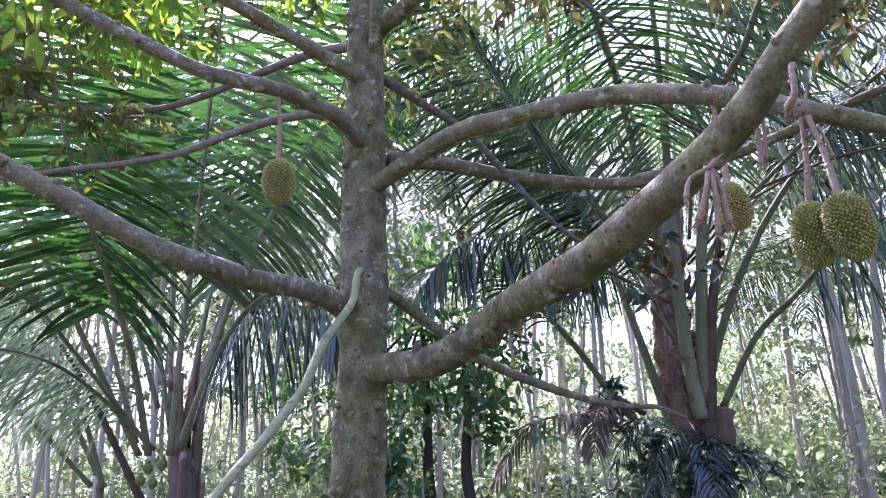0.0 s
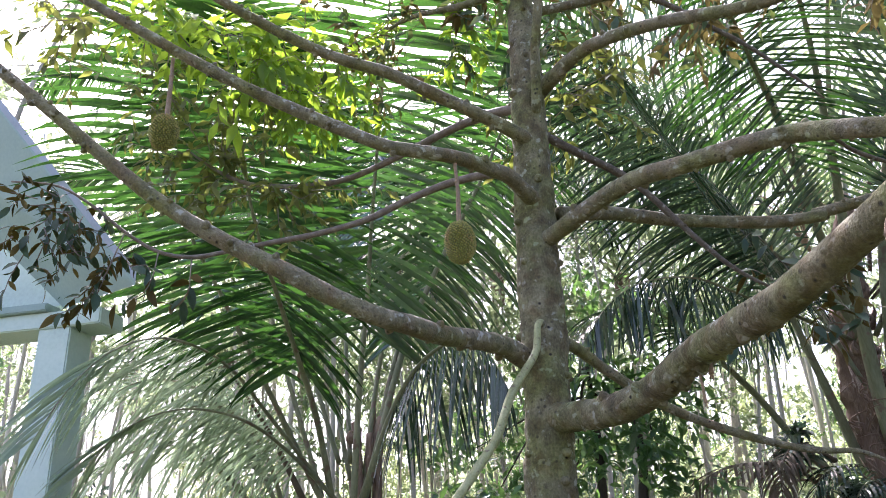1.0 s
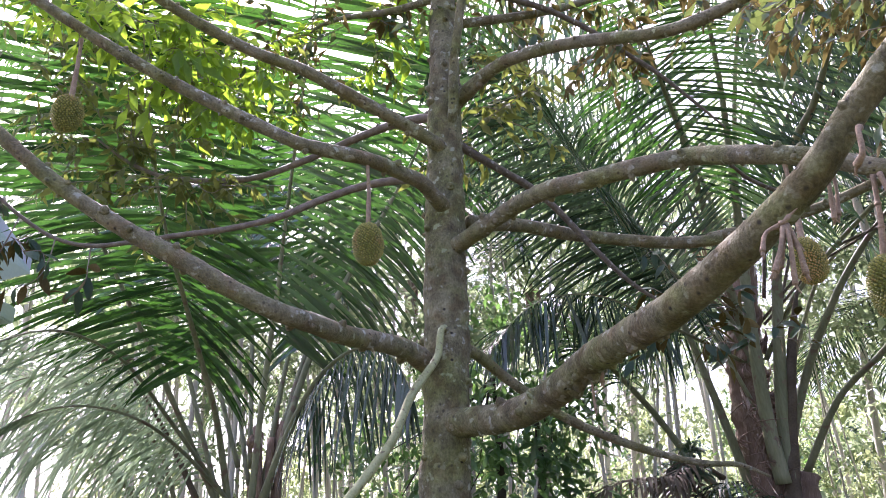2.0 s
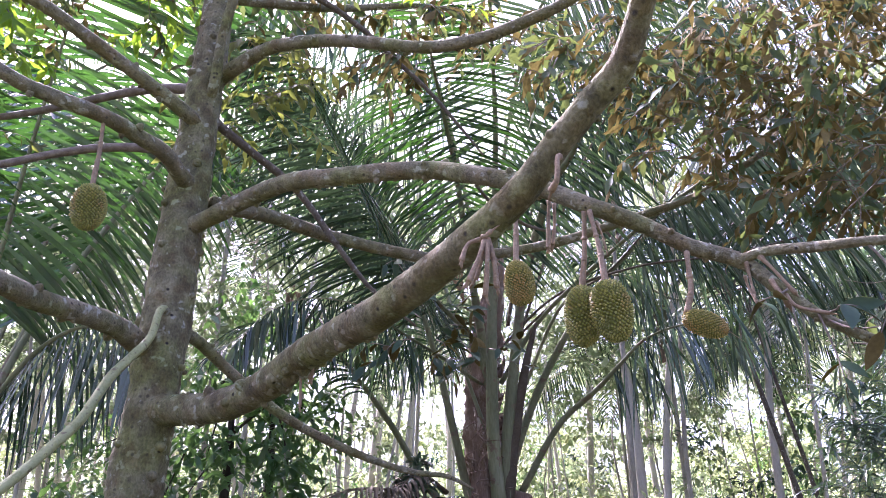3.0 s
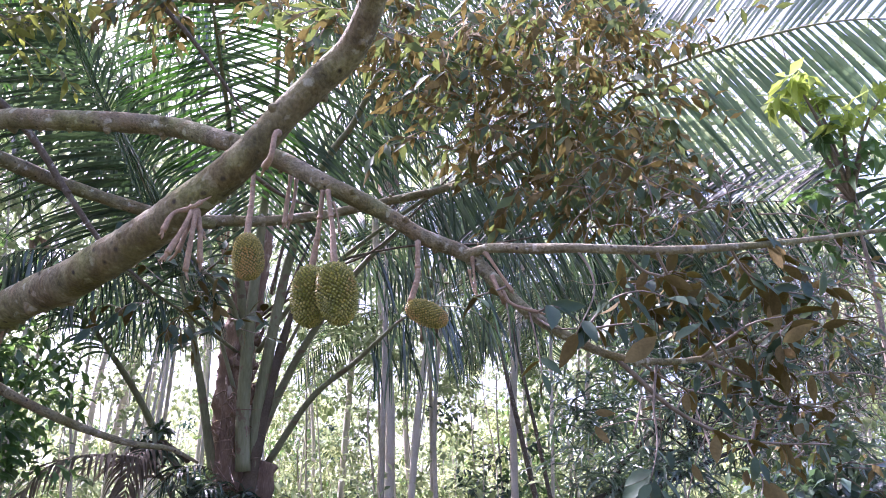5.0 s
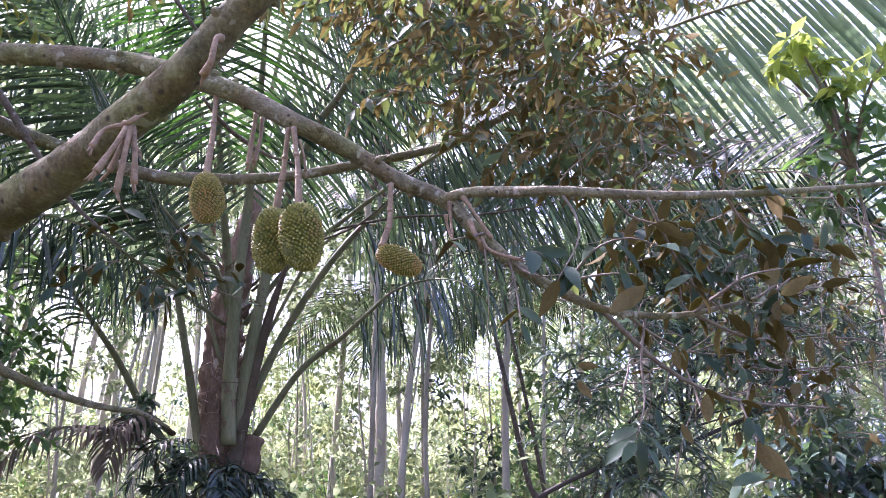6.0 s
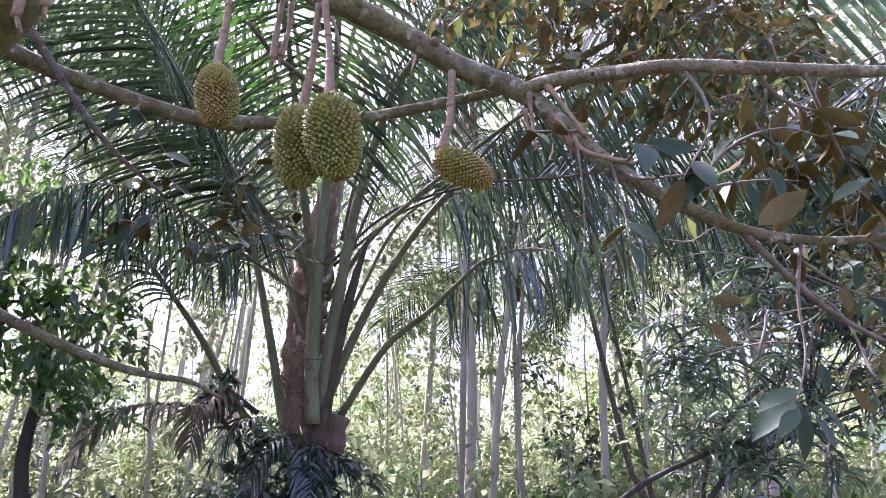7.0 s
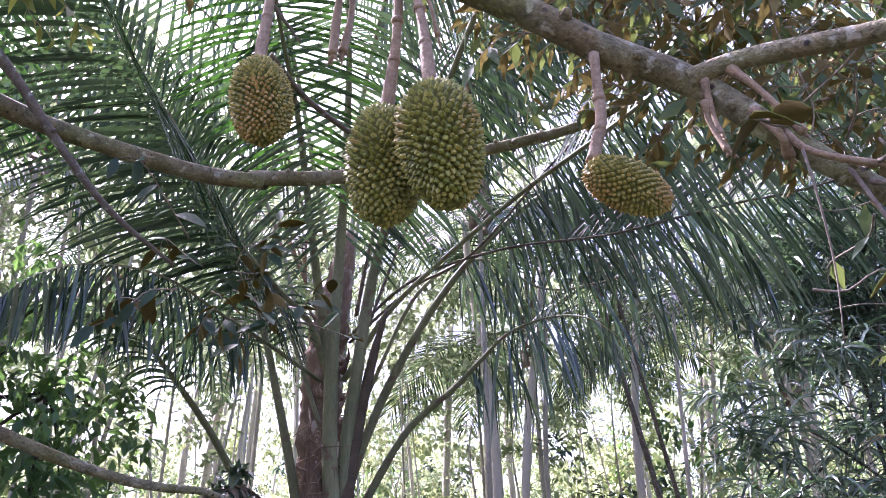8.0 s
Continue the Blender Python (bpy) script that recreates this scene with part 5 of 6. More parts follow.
broad_tree("broadleaf_tree", "small broad-leaved tree with dark stems and glossy green leaves", [[(0.0, 10.6, -0.2), (-0.305, 10.50, 1.80), (-0.305, 10.50, 3.07), (-0.343, 10.60, 4.16)], [(0.75, 10.4, -0.2), (0.187, 10.30, 1.78), (0.22, 10.30, 2.88), (0.174, 10.40, 3.78)]], [((-0.374, 10.40, 4.11), 0.8), ((0.28, 10.20, 3.73), 0.8), ((-0.547, 10.20, 3.04), 0.7), ((0.445, 10.20, 2.85), 0.6), ((-0.0459, 10.60, 4.79), 0.9), ((-0.784, 10.30, 2.50), 0.7), ((-1.73, 10.40, 2.41), 0.8), ((0.816, 10.80, 3.52), 0.7), ((-1.13, 10.20, 2.17), 0.6), ((-2.02, 11.20, 3.25), 0.8)], 300, 0.2, BROAD, DARK_BARK, 40)
# mostly upper heads take the sunlit lime colour, the others plain broad leaf
broad_tree("young_tree", "young tree with green whorled leaves, brighter lime where sunlit", [[(6.37, 3.58, -0.2), (6.32, 3.58, 1.8), (6.42, 3.58, 3.4), (6.37, 3.58, 4.31)]], [((5.70, 3.43, 5.19), 0.1, SUN_LIME), ((5.77, 3.69, 5.13), 0.09, SUN_LIME), ((6.06, 3.53, 5.17), 0.1, SUN_LIME), ((6.01, 3.27, 4.86), 0.13, SUN_LIME), ((6.06, 3.53, 4.83), 0.12, BROAD), ((6.36, 3.53, 4.65), 0.2, BROAD), ((6.01, 3.68, 4.38), 0.14, BROAD), ((6.38, 3.54, 4.19), 0.22, BROAD), ((6.37, 3.86, 4.19), 0.16, BROAD), ((6.22, 3.19, 4.56), 0.2, BROAD), ((6.24, 3.05, 5.01), 0.18, SUN_LIME), ((6.49, 3.85, 3.92), 0.2, BROAD)], 34, 0.19, SUN_LIME, TWIG_BARK, 60, thick=0.035)


def hanging_leaves(g, centre, size, count, length, width, mat, seed):
    """Narrow drooping leaves in tufts."""
    r = np.random.default_rng(seed)
    heads = np.array(centre) + r.normal(size=(max(3, count // 14), 3)) * np.array(size) * 0.5
    for i in range(count):
        h = heads[i % len(heads)]
        o = unit(r.normal(size=3) * (1, 1, 0.4))
        g.blade(h + 0.03 * r.normal(size=3), o + (0, 0, 0.15), (0, 0, 1.0) + 0.4 * r.normal(size=3), length * (0.7 + 0.6 * r.random()), width, 1.3, 4, 0.2, mat)


def thicket(label, stems, tufts, count, length, width, seed):
    thing = base("thicket", stems[0][0], label, "bamboo thicket")
    for pts in stems:
        g = Geo()
        g.tube(pts, [0.035, 0.03, 0.02, 0.006], 7, 0.2, 0.05)
        part("stem", g, DARK_BARK, thing)
    for i, (place, size) in enumerate(tufts):
        g = Geo()
        root = np.array(stems[i % len(stems)][2])
        g.tube([root, root * 0.4 + np.array(place) * 0.6 + (0, 0, 0.2), place], [0.015, 0.01, 0.004], 5, 0.2)
        hanging_leaves(g, place, (size, size, size * 0.8), count, length, width, 1, seed + i)
        part("foliage", g, [DARK_BARK, THICKET], thing)
    return settle(thing)


thicket("dense dark thicket of arching stems with narrow drooping leaves", [[(5.6, 7.6, -0.2), (5.5, 7.5, 1.6), (7.89, 7.20, 2.68), (7.34, 7.00, 3.24)], [(6.6, 7.4, -0.2), (6.5, 7.2, 1.8), (9.43, 7.00, 3.17), (9.21, 6.90, 4.12)], [(7.2, 8.0, -0.2), (7.2, 7.8, 2.5), (11.27, 7.60, 4.89), (10.74, 7.40, 5.79)]], [((6.64, 7.40, 2.37), 0.5), ((7.29, 7.20, 2.64), 0.6), ((7.90, 7.00, 2.41), 0.6), ((8.81, 7.00, 2.98), 0.6), ((9.75, 7.00, 2.78), 0.6), ((8.79, 7.20, 3.70), 0.5), ((9.59, 7.00, 3.90), 0.6), ((10.55, 7.00, 4.32), 0.6), ((10.36, 7.40, 5.12), 0.6), ((11.37, 7.20, 5.48), 0.6), ((6.92, 7.30, 2.14), 0.5), ((9.40, 7.40, 4.73), 0.5), ((6.18, 7.00, 3.06), 0.6), ((7.11, 7.00, 3.76), 0.6), ((8.19, 7.40, 4.74), 0.6), ((7.56, 7.00, 3.14), 0.6), ((7.29, 7.40, 4.38), 0.5), ((10.07, 7.60, 5.91), 0.6), ((11.69, 7.60, 6.60), 0.6), ((9.36, 7.80, 5.67), 0.5), ((11.17, 7.00, 3.97), 0.6), ((9.87, 7.00, 2.80), 0.6), ((11.23, 7.00, 2.70), 0.6), ((7.40, 7.39, 5.45), 0.5), ((7.95, 7.31, 5.36), 0.5), ((8.51, 7.26, 5.14), 0.5), ((7.56, 7.55, 4.85), 0.5), ((8.19, 7.43, 4.62), 0.5), ((8.72, 7.35, 4.45), 0.5), ((7.62, 6.97, 5.70), 0.5), ((8.23, 6.81, 5.58), 0.5), ((7.73, 8.05, 5.35), 0.5), ((7.93, 7.49, 4.10), 0.5), ((8.53, 6.71, 5.11), 0.5), ((8.81, 7.45, 3.91), 0.5)], 260, 0.34, 0.03, 80)


# leaning stems at the wood's edge
for way, tone, thick, label in (([(8.72, 11.38, 1.90), (8.55, 11.47, 2.35), (8.23, 11.50, 3.75), (7.86, 11.40, 5.08), (7.53, 11.19, 6.21)], BRANCH_BARK, 0.055, "thin dark leaning tree stem"), ([(9.02, 11.54, 1.73), (8.92, 11.58, 2.37), (8.72, 11.59, 3.41), (8.35, 11.52, 4.86), (7.99, 11.36, 6.02)], BRANCH_BARK, 0.045, "thin dark leaning tree stem"), ([(9.97, 9.96, 2.63), (9.88, 9.84, 3.81), (9.73, 9.66, 4.88), (9.44, 9.30, 6.27), (9.25, 8.99, 7.09)], PALE_BARK, 0.07, "pale leaning tree trunk before the thicket")):
    foot = np.array(way[0]) + (np.array(way[0]) - np.array(way[1])) * (way[0][2] + 0.3) / (way[1][2] - way[0][2])
    leaning = base("leaning_tree", foot, label, "tree")
    g = Geo()
    g.tube([foot] + way, [thick * 1.2, thick, thick * 0.9, thick * 0.8, thick * 0.6, thick * 0.3], 9, 0.2, 0.08)
    part("trunk", g, tone, leaning)
    g = Geo()
    end = np.array(way[-1])
    for k in range(5):
        o = rng.normal(size=3) * (0.5, 0.5, 0.3) + (0, 0, 0.5)
        g.tube([end - (0, 0, 0.3), end + o * 0.5, end + o], [0.02, 0.012, 0.004], 5, 0.2)
        leaf_cloud(g, end + o, (0.4, 0.4, 0.25), 50, 0.16, 0.07, 1, 700 + k, clumps=4)
    part("crown", g, [tone, SHADE_GREEN], leaning)
    settle(leaning)
broad_tree("leafy_bush", "dark green bush with broad glossy leaves", [[(6.86, 4.58, -0.1), (6.86, 4.58, 0.4), (6.81, 4.58, 0.8), (6.76, 4.58, 1.46)]], [((6.50, 4.68, 2.13), 0.28), ((6.69, 4.43, 2.16), 0.3), ((6.85, 4.20, 2.10), 0.3), ((6.60, 4.59, 1.85), 0.3), ((6.79, 4.32, 1.80), 0.32), ((6.96, 4.06, 1.92), 0.3), ((6.44, 4.80, 1.77), 0.26)], 90, 0.19, THICKET, TWIG_BARK, 140, category="bush", thick=0.03)


creeper = base("creeper", (3.36, 11.30, 1.96), "dark green creeper clinging to the palm's foot", "climbing plant")
for k, (place, size) in enumerate((((2.80, 11.00, 2.34), 0.35), ((3.29, 10.90, 2.15), 0.35), ((3.84, 11.00, 2.04), 0.3), ((2.56, 11.00, 1.93), 0.35), ((2.22, 11.30, 2.97), 0.25), ((3.04, 10.90, 1.74), 0.4))):
    g = Geo()
    g.tube([(3.39, 11.40, 1.90), np.array(place) * 0.5 + np.array((3.33, 11.20, 2.03)) * 0.5, place], [0.012, 0.01, 0.005], 5, 0.1)
    hanging_leaves(g, place, (size, size * 0.6, size * 0.7), 90, 0.3, 0.05, 1, 200 + k)
    leaf_cloud(g, place, (size, size * 0.6, size), 60, 0.16, 0.08, 1, 220 + k)
    part("foliage", g, [TWIG_BARK, THICKET], creeper)
settle(creeper)


# ---- house ----
house = base("house", (-6.0, 6.5, 0), "pale painted house corner with a column under a gabled roof", "house")
g = Geo()
cx, cy = -5.243, 6.3
ztop = 3.871
g.box((cx - 0.05, cy - 0.17, -0.1), (cx + 0.29, cy + 0.17, ztop), 0.012)
part("column", g, PLASTER, house, "square painted column", smooth=False)
g = Geo()
g.box((cx - 3.0, cy - 0.19, ztop), (cx + 0.6, cy + 0.19, ztop + 0.16), 0.012)
part("beam", g, PLASTER, house, smooth=False)
g = Geo()
g.box((cx - 3.0, cy - 0.24, ztop + 0.163), (cx + 0.05, cy - 0.02, ztop + 0.24), 0.01)
part("beam_trim", g, SOFFIT, house, "pale green trim board", smooth=False)


def slab(name, corners, thick, mat, label=""):
    """A flat panel through four corners, thickened upwards."""
    g = Geo()
    v = [tuple(np.array(c) + (0, 0, h)) for h in (0, thick) for c in corners]
    g.add(v, [(3, 2, 1, 0), (4, 5, 6, 7), (0, 1, 5, 4), (1, 2, 6, 5), (2, 3, 7, 6), (3, 0, 4, 7)])
    part(name, g, mat, house, label, smooth=False)


verge = [(-7.51, 5.60, 8.13), (-3.98, 5.60, 3.99), (-5.19, 6.30, 4.13), (-8.27, 6.30, 6.93)]
slab("soffit", verge, 0.03, SOFFIT, "pale grey-green soffit under the verge")
slab("roof", [tuple(np.array(p) + (0, 0, 0.034)) for p in verge], 0.09, ROOF, "grey sheet roof")
a, b, c = (-8.27, 6.32, 6.95), (-5.20, 6.32, 4.17), (-7.54, 6.32, 4.05)
g = Geo()
g.add([a, b, c] + [tuple(np.array(p) + (0, 0.1, 0)) for p in (a, b, c)], [(0, 2, 1), (3, 4, 5), (0, 1, 4, 3), (1, 2, 5, 4), (2, 0, 3, 5)])
part("gable_wall", g, PLASTER, house, "pale painted gable wall", smooth=False)
settle(house)


# ---- leafy twigs of the durian tree ----
def leaf_mesh(length, width, curl, top, under):
    g = Geo()
    g.leaf((0, 0, 0), (0, 1, 0), (0, 0, 1), length, width, 0, 1, curl)
    return mesh_of("leaf", g, [top, under])


LEAVES = [leaf_mesh(ln, w, c, LEAF_TOP, LEAF_UNDER) for ln, w, c in ((0.135, 0.048, 0.15), (0.115, 0.044, 0.3), (0.15, 0.058, 0.22), (0.095, 0.036, 0.1))]
BIG_LEAVES = [leaf_mesh(ln, w, c, LEAF_TOP, LEAF_UNDER) for ln, w, c in ((0.165, 0.075, 0.2), (0.15, 0.062, 0.3))]
lr = np.random.default_rng(77)


def turned(way, face):
    """A turn that lays the leaf's length along way and its upper side towards face."""
    y = unit(way)
    x = unit(np.cross(y, face))
    return Matrix(np.stack([x, y, np.cross(x, y)], 1).tolist()).to_4x4()


def twig(points, leaves, radius=0.006, droop=0.9, shapes=None, singly=True, tone=None, first=0.15, size=1.0, flip=0.2):
    """A thin twig with alternate, drooping leaves."""
    g = Geo()
    g.tube(points, [radius, radius * 0.8, radius * 0.55, radius * 0.3], 6, 0.04, 0.08)
    ob = part("twig", g, TWIG_BARK, durian_tree)
    ob.matrix_parent_inverse = Matrix.Translation(-Vector(durian_tree.location))
    c = spline(points, 40)
    tan = unit(np.gradient(c, axis=0))
    rest = Geo()
    for i in range(leaves):
        j = int(39 * (first + (1 - first) * (i + lr.random()) / max(leaves, 1)))
        j = min(j, 39)
        side = unit(np.cross(tan[j], (0, 0, 1.0)) + 1e-3)
        way = unit(side * (1 if i % 2 else -1) * 0.8 + tan[j] * 0.7 + 0.45 * lr.normal(size=3) - np.array((0, 0, droop)) * lr.random())
        face = unit(np.array((0, 0, 1.0)) + 0.55 * lr.normal(size=3))
        if lr.random() < flip:
            face = face + np.array((0, -0.9, -0.2))
        if singly:
            leaf = new("leaf", (shapes or LEAVES)[int(lr.integers(len(shapes or LEAVES)))])
            s = size * (0.8 + 0.4 * lr.random())
            leaf.matrix_basis = Matrix.Translation(c[j]) @ turned(way, face) @ Matrix.Diagonal((s, s, s, 1))
            leaf.parent = ob
        else:
            ln = size * 0.13 * (0.7 + 0.6 * lr.random())
            rest.leaf(c[j], way, face, ln, ln * 0.36, 0 if tone or lr.random() > flip else 1, None, 0.25, cheap=True)
    if not singly and leaves:
        kept = part("foliage", rest, [tone] if tone else [LEAF_TOP, LEAF_UNDER], ob)
        tagged(kept, kind="stuff")
    return ob


# sprays below the forked arching limb
twig([(2.16, 2.10, 2.61), (2.20, 2.08, 2.53), (2.18, 2.05, 2.42), (2.06, 2.02, 2.25)], 4, 0.006, first=0.6)
twig([(1.96, 2.30, 2.43), (1.97, 2.30, 2.33), (1.97, 2.30, 2.20), (1.95, 2.30, 2.07)], 0, 0.003)
tip_twig = twig([(2.62, 2.22, 2.25), (2.56, 2.20, 2.07), (2.54, 2.18, 1.92), (2.46, 2.15, 1.78)], 0, 0.006)
twig([(2.40, 2.22, 2.25), (2.74, 2.25, 2.06), (3.11, 2.25, 1.97), (3.65, 2.25, 1.98)], 9, 0.011, first=0.3)
twig([(2.34, 2.05, 2.63), (2.43, 2.05, 2.56), (2.54, 2.05, 2.55), (2.68, 2.05, 2.54)], 5, 0.008, first=0.4)
twig([(2.85, 1.97, 2.70), (2.98, 2.00, 2.61), (3.16, 2.00, 2.57), (3.47, 2.00, 2.58)], 8, 0.007)
twig([(2.09, 2.30, 2.39), (2.08, 2.20, 2.33), (2.07, 2.10, 2.29), (2.12, 2.05, 2.29)], 2, 0.006, flip=0.1, size=0.75)
twig([(2.00, 2.35, 2.52), (1.91, 2.30, 2.47), (1.82, 2.25, 2.43), (1.76, 2.22, 2.40)], 3, 0.005, first=0.5)
twig([(2.09, 2.30, 2.41), (2.06, 2.20, 2.39), (2.04, 2.15, 2.39), (2.06, 2.10, 2.37)], 3, 0.005, first=0.5)
twig([(2.27, 2.25, 2.34), (2.35, 2.20, 2.36), (2.44, 2.15, 2.37), (2.51, 2.10, 2.36)], 3, 0.006, flip=0.15)
twig([(2.47, 2.00, 2.62), (2.69, 2.10, 2.45), (2.86, 2.15, 2.35), (3.06, 2.20, 2.30)], 6, 0.007)
twig([(2.87, 2.22, 2.29), (2.91, 2.10, 2.35), (2.96, 2.00, 2.40), (3.12, 1.95, 2.44)], 4, 0.008)
twig([(3.11, 2.25, 1.97), (3.09, 2.20, 1.86), (3.05, 2.15, 1.78), (2.93, 2.10, 1.65)], 2, 0.005, shapes=BIG_LEAVES, first=0.5, flip=0.2)
twig([(2.25, 2.25, 2.30), (2.33, 2.15, 2.44), (2.41, 2.05, 2.47), (2.52, 2.00, 2.44)], 6, 0.006)
twig([(2.87, 2.22, 2.29), (3.23, 2.30, 2.26), (3.54, 2.35, 2.29), (3.98, 2.40, 2.38)], 8, 0.008)
twig([(3.36, 2.30, 2.44), (3.53, 2.30, 2.53), (3.74, 2.30, 2.54), (4.05, 2.30, 2.64)], 6, 0.007)
twig([(2.51, 2.22, 2.25), (2.75, 2.30, 2.20), (3.04, 2.40, 2.19), (3.39, 2.50, 2.23)], 6, 0.006)
twig([(2.06, 2.30, 2.42), (2.05, 2.25, 2.30), (2.03, 2.20, 2.19), (2.00, 2.15, 2.07)], 4, 0.005, first=0.5)
def hung_leaf(start, end, ratio, under):
    """One leaf from its stalk to its tip; the brown underside is turned outwards where under is set."""
    p, q = np.array(start), np.array(end)
    ln = np.linalg.norm(q - p)
    g = Geo()
    face = np.array((0.15 * lr.normal(), -0.55, 0.8)) if not under else np.array((0.35, 0.75, -0.1 + 0.1 * lr.normal()))
    g.leaf(p, unit(q - p), unit(face), ln, ln * ratio, 0, 1, 0.18)
    part("leaf", g, [LEAF_TOP, LEAF_UNDER], tip_twig)


for row in (
    ((2.44, 2.12, 1.81), (2.33, 2.15, 1.77), 0.5, 0),
    ((2.49, 2.18, 1.81), (2.36, 2.21, 1.71), 0.42, 0),
    ((2.48, 2.12, 1.79), (2.56, 2.07, 1.69), 0.36, 0),
    ((2.44, 2.08, 1.74), (2.47, 2.05, 1.67), 0.42, 0),
    ((2.41, 2.10, 1.76), (2.35, 2.11, 1.70), 0.5, 0),
    ((2.61, 2.20, 1.90), (2.61, 2.18, 1.82), 0.42, 0),
    ((2.52, 2.20, 1.79), (2.51, 2.18, 1.65), 0.36, 0),
    ((2.42, 2.00, 2.28), (2.27, 2.04, 2.16), 0.34, 1),
    ((2.56, 2.05, 2.29), (2.66, 2.00, 2.38), 0.34, 0),
    ((2.36, 2.05, 2.35), (2.38, 2.02, 2.25), 0.5, 0),
    ((2.16, 2.05, 2.31), (2.09, 2.06, 2.22), 0.5, 0),
    ((2.16, 2.00, 2.28), (2.20, 1.97, 2.23), 0.5, 0),
    ((2.88, 2.20, 1.97), (2.84, 2.19, 1.85), 0.4, 1),
    ((3.03, 2.20, 1.84), (2.99, 2.19, 1.77), 0.42, 1),
    ((3.23, 2.10, 2.36), (3.19, 2.09, 2.26), 0.42, 1),
    ((2.74, 2.20, 2.13), (2.72, 2.19, 2.04), 0.42, 1),
    ((2.22, 2.15, 1.96), (2.25, 2.12, 1.89), 0.4, 1),
    ((2.18, 2.10, 2.00), (2.24, 2.06, 1.99), 0.4, 1),
    ((2.99, 1.90, 2.30), (3.11, 1.85, 2.37), 0.36, 1),
    ((3.03, 2.15, 1.89), (3.00, 2.14, 1.79), 0.5, 0),
    ((2.99, 2.10, 1.86), (3.01, 2.07, 1.78), 0.5, 0),
    ((2.84, 2.10, 1.63), (2.97, 2.04, 1.69), 0.42, 0),
    ((3.29, 2.10, 2.03), (3.22, 2.10, 1.97), 0.5, 1),
    ((2.78, 2.25, 1.86), (2.80, 2.23, 1.78), 0.42, 1),
    ((3.14, 2.00, 2.46), (3.04, 2.01, 2.36), 0.42, 1)):
    hung_leaf(*row)


# tangle of bare and sparsely leaved twigs further right
lo, hi = np.array((3.04, 2.60, 2.01)), np.array((5.96, 3.40, 3.59))
for i in range(180):
    p = lo + (hi - lo) * lr.random(3)
    o = unit(lr.normal(size=3) * (1, 0.6, 0.6))
    ln = 0.25 + 0.45 * lr.random()
    twig([p - o * ln * 0.5, p - o * ln * 0.2 + 0.05 * lr.normal(size=3), p + o * ln * 0.2 + 0.05 * lr.normal(size=3), p + o * ln * 0.6 - (0, 0, 0.06)], int(lr.integers(0, 3)), 0.002 + 0.005 * lr.random(), singly=i < 40, size=0.85)


def spray(centre, reach, twigs, each, seed, tone=None, size=1.0, singly=False, flip=0.5, root=None):
    """A cluster of short leafy twigs that fan out from a branch end."""
    r = np.random.default_rng(seed)
    c = np.array(centre)
    start = np.array(root) if root is not None else c
    for i in range(twigs):
        o = r.normal(size=3) * np.array(reach)
        q = c + o * 0.45
        e = c + o
        twig([start * 0.25 + q * 0.75, q * 0.7 + e * 0.3 + 0.03 * r.normal(size=3), q * 0.35 + e * 0.65 + 0.03 * r.normal(size=3), e - (0, 0, 0.08)], each, 0.004, tone=tone, size=size, singly=singly, flip=flip)


# canopy at the far end of the long back limb
spray((4.02, 4.50, 4.99), (0.5, 0.4, 0.35), 34, 16, 1, root=(3.89, 4.60, 4.74))
spray((3.48, 4.60, 5.20), (0.55, 0.4, 0.35), 26, 16, 2, root=(3.56, 4.80, 4.48))
spray((4.47, 4.30, 5.70), (0.5, 0.4, 0.35), 32, 16, 3, root=(4.36, 4.50, 5.12))
spray((4.94, 4.40, 4.86), (0.4, 0.4, 0.25), 16, 14, 4, root=(4.33, 4.60, 5.10))
spray((4.72, 4.20, 4.31), (0.4, 0.4, 0.25), 14, 14, 5)
spray((2.75, 4.60, 5.36), (0.4, 0.4, 0.3), 18, 14, 6)
spray((1.02, 4.70, 5.14), (0.3, 0.3, 0.2), 8, 10, 7)
spray((-0.12, 4.50, 5.33), (0.3, 0.3, 0.2), 8, 10, 8)
spray((1.58, 3.20, 4.24), (0.3, 0.2, 0.2), 12, 10, 9)
spray((1.25, 5.10, 3.16), (0.26, 0.25, 0.2), 9, 7, 26, singly=True)
spray((1.49, 5.10, 2.97), (0.2, 0.2, 0.18), 6, 6, 28, singly=True)
spray((2.47, 3.75, 4.45), (0.36, 0.32, 0.2), 11, 10, 300, flip=0.6, size=1.05)
spray((2.92, 3.73, 4.84), (0.36, 0.32, 0.2), 11, 10, 301, flip=0.6, size=1.05)
spray((3.42, 4.17, 4.58), (0.36, 0.32, 0.2), 11, 10, 302, flip=0.6, size=1.05)
spray((3.22, 3.24, 4.44), (0.36, 0.32, 0.2), 11, 10, 303, flip=0.6, size=1.05)
spray((3.69, 3.20, 4.73), (0.36, 0.32, 0.2), 11, 10, 304, flip=0.6, size=1.05)
spray((4.05, 3.65, 4.56), (0.36, 0.32, 0.2), 11, 10, 305, flip=0.6, size=1.05)
spray((3.45, 3.43, 3.94), (0.36, 0.32, 0.2), 11, 10, 306, flip=0.6, size=1.05)
spray((3.20, 3.45, 4.93), (0.36, 0.32, 0.2), 11, 10, 307, flip=0.6, size=1.05)
spray((3.58, 3.95, 4.70), (0.36, 0.32, 0.2), 11, 10, 308, flip=0.6, size=1.05)
spray((2.72, 3.83, 4.14), (0.36, 0.32, 0.2), 11, 10, 309, flip=0.6, size=1.05)
spray((2.27, 4.00, 4.95), (0.36, 0.32, 0.2), 11, 10, 310, flip=0.6, size=1.05)
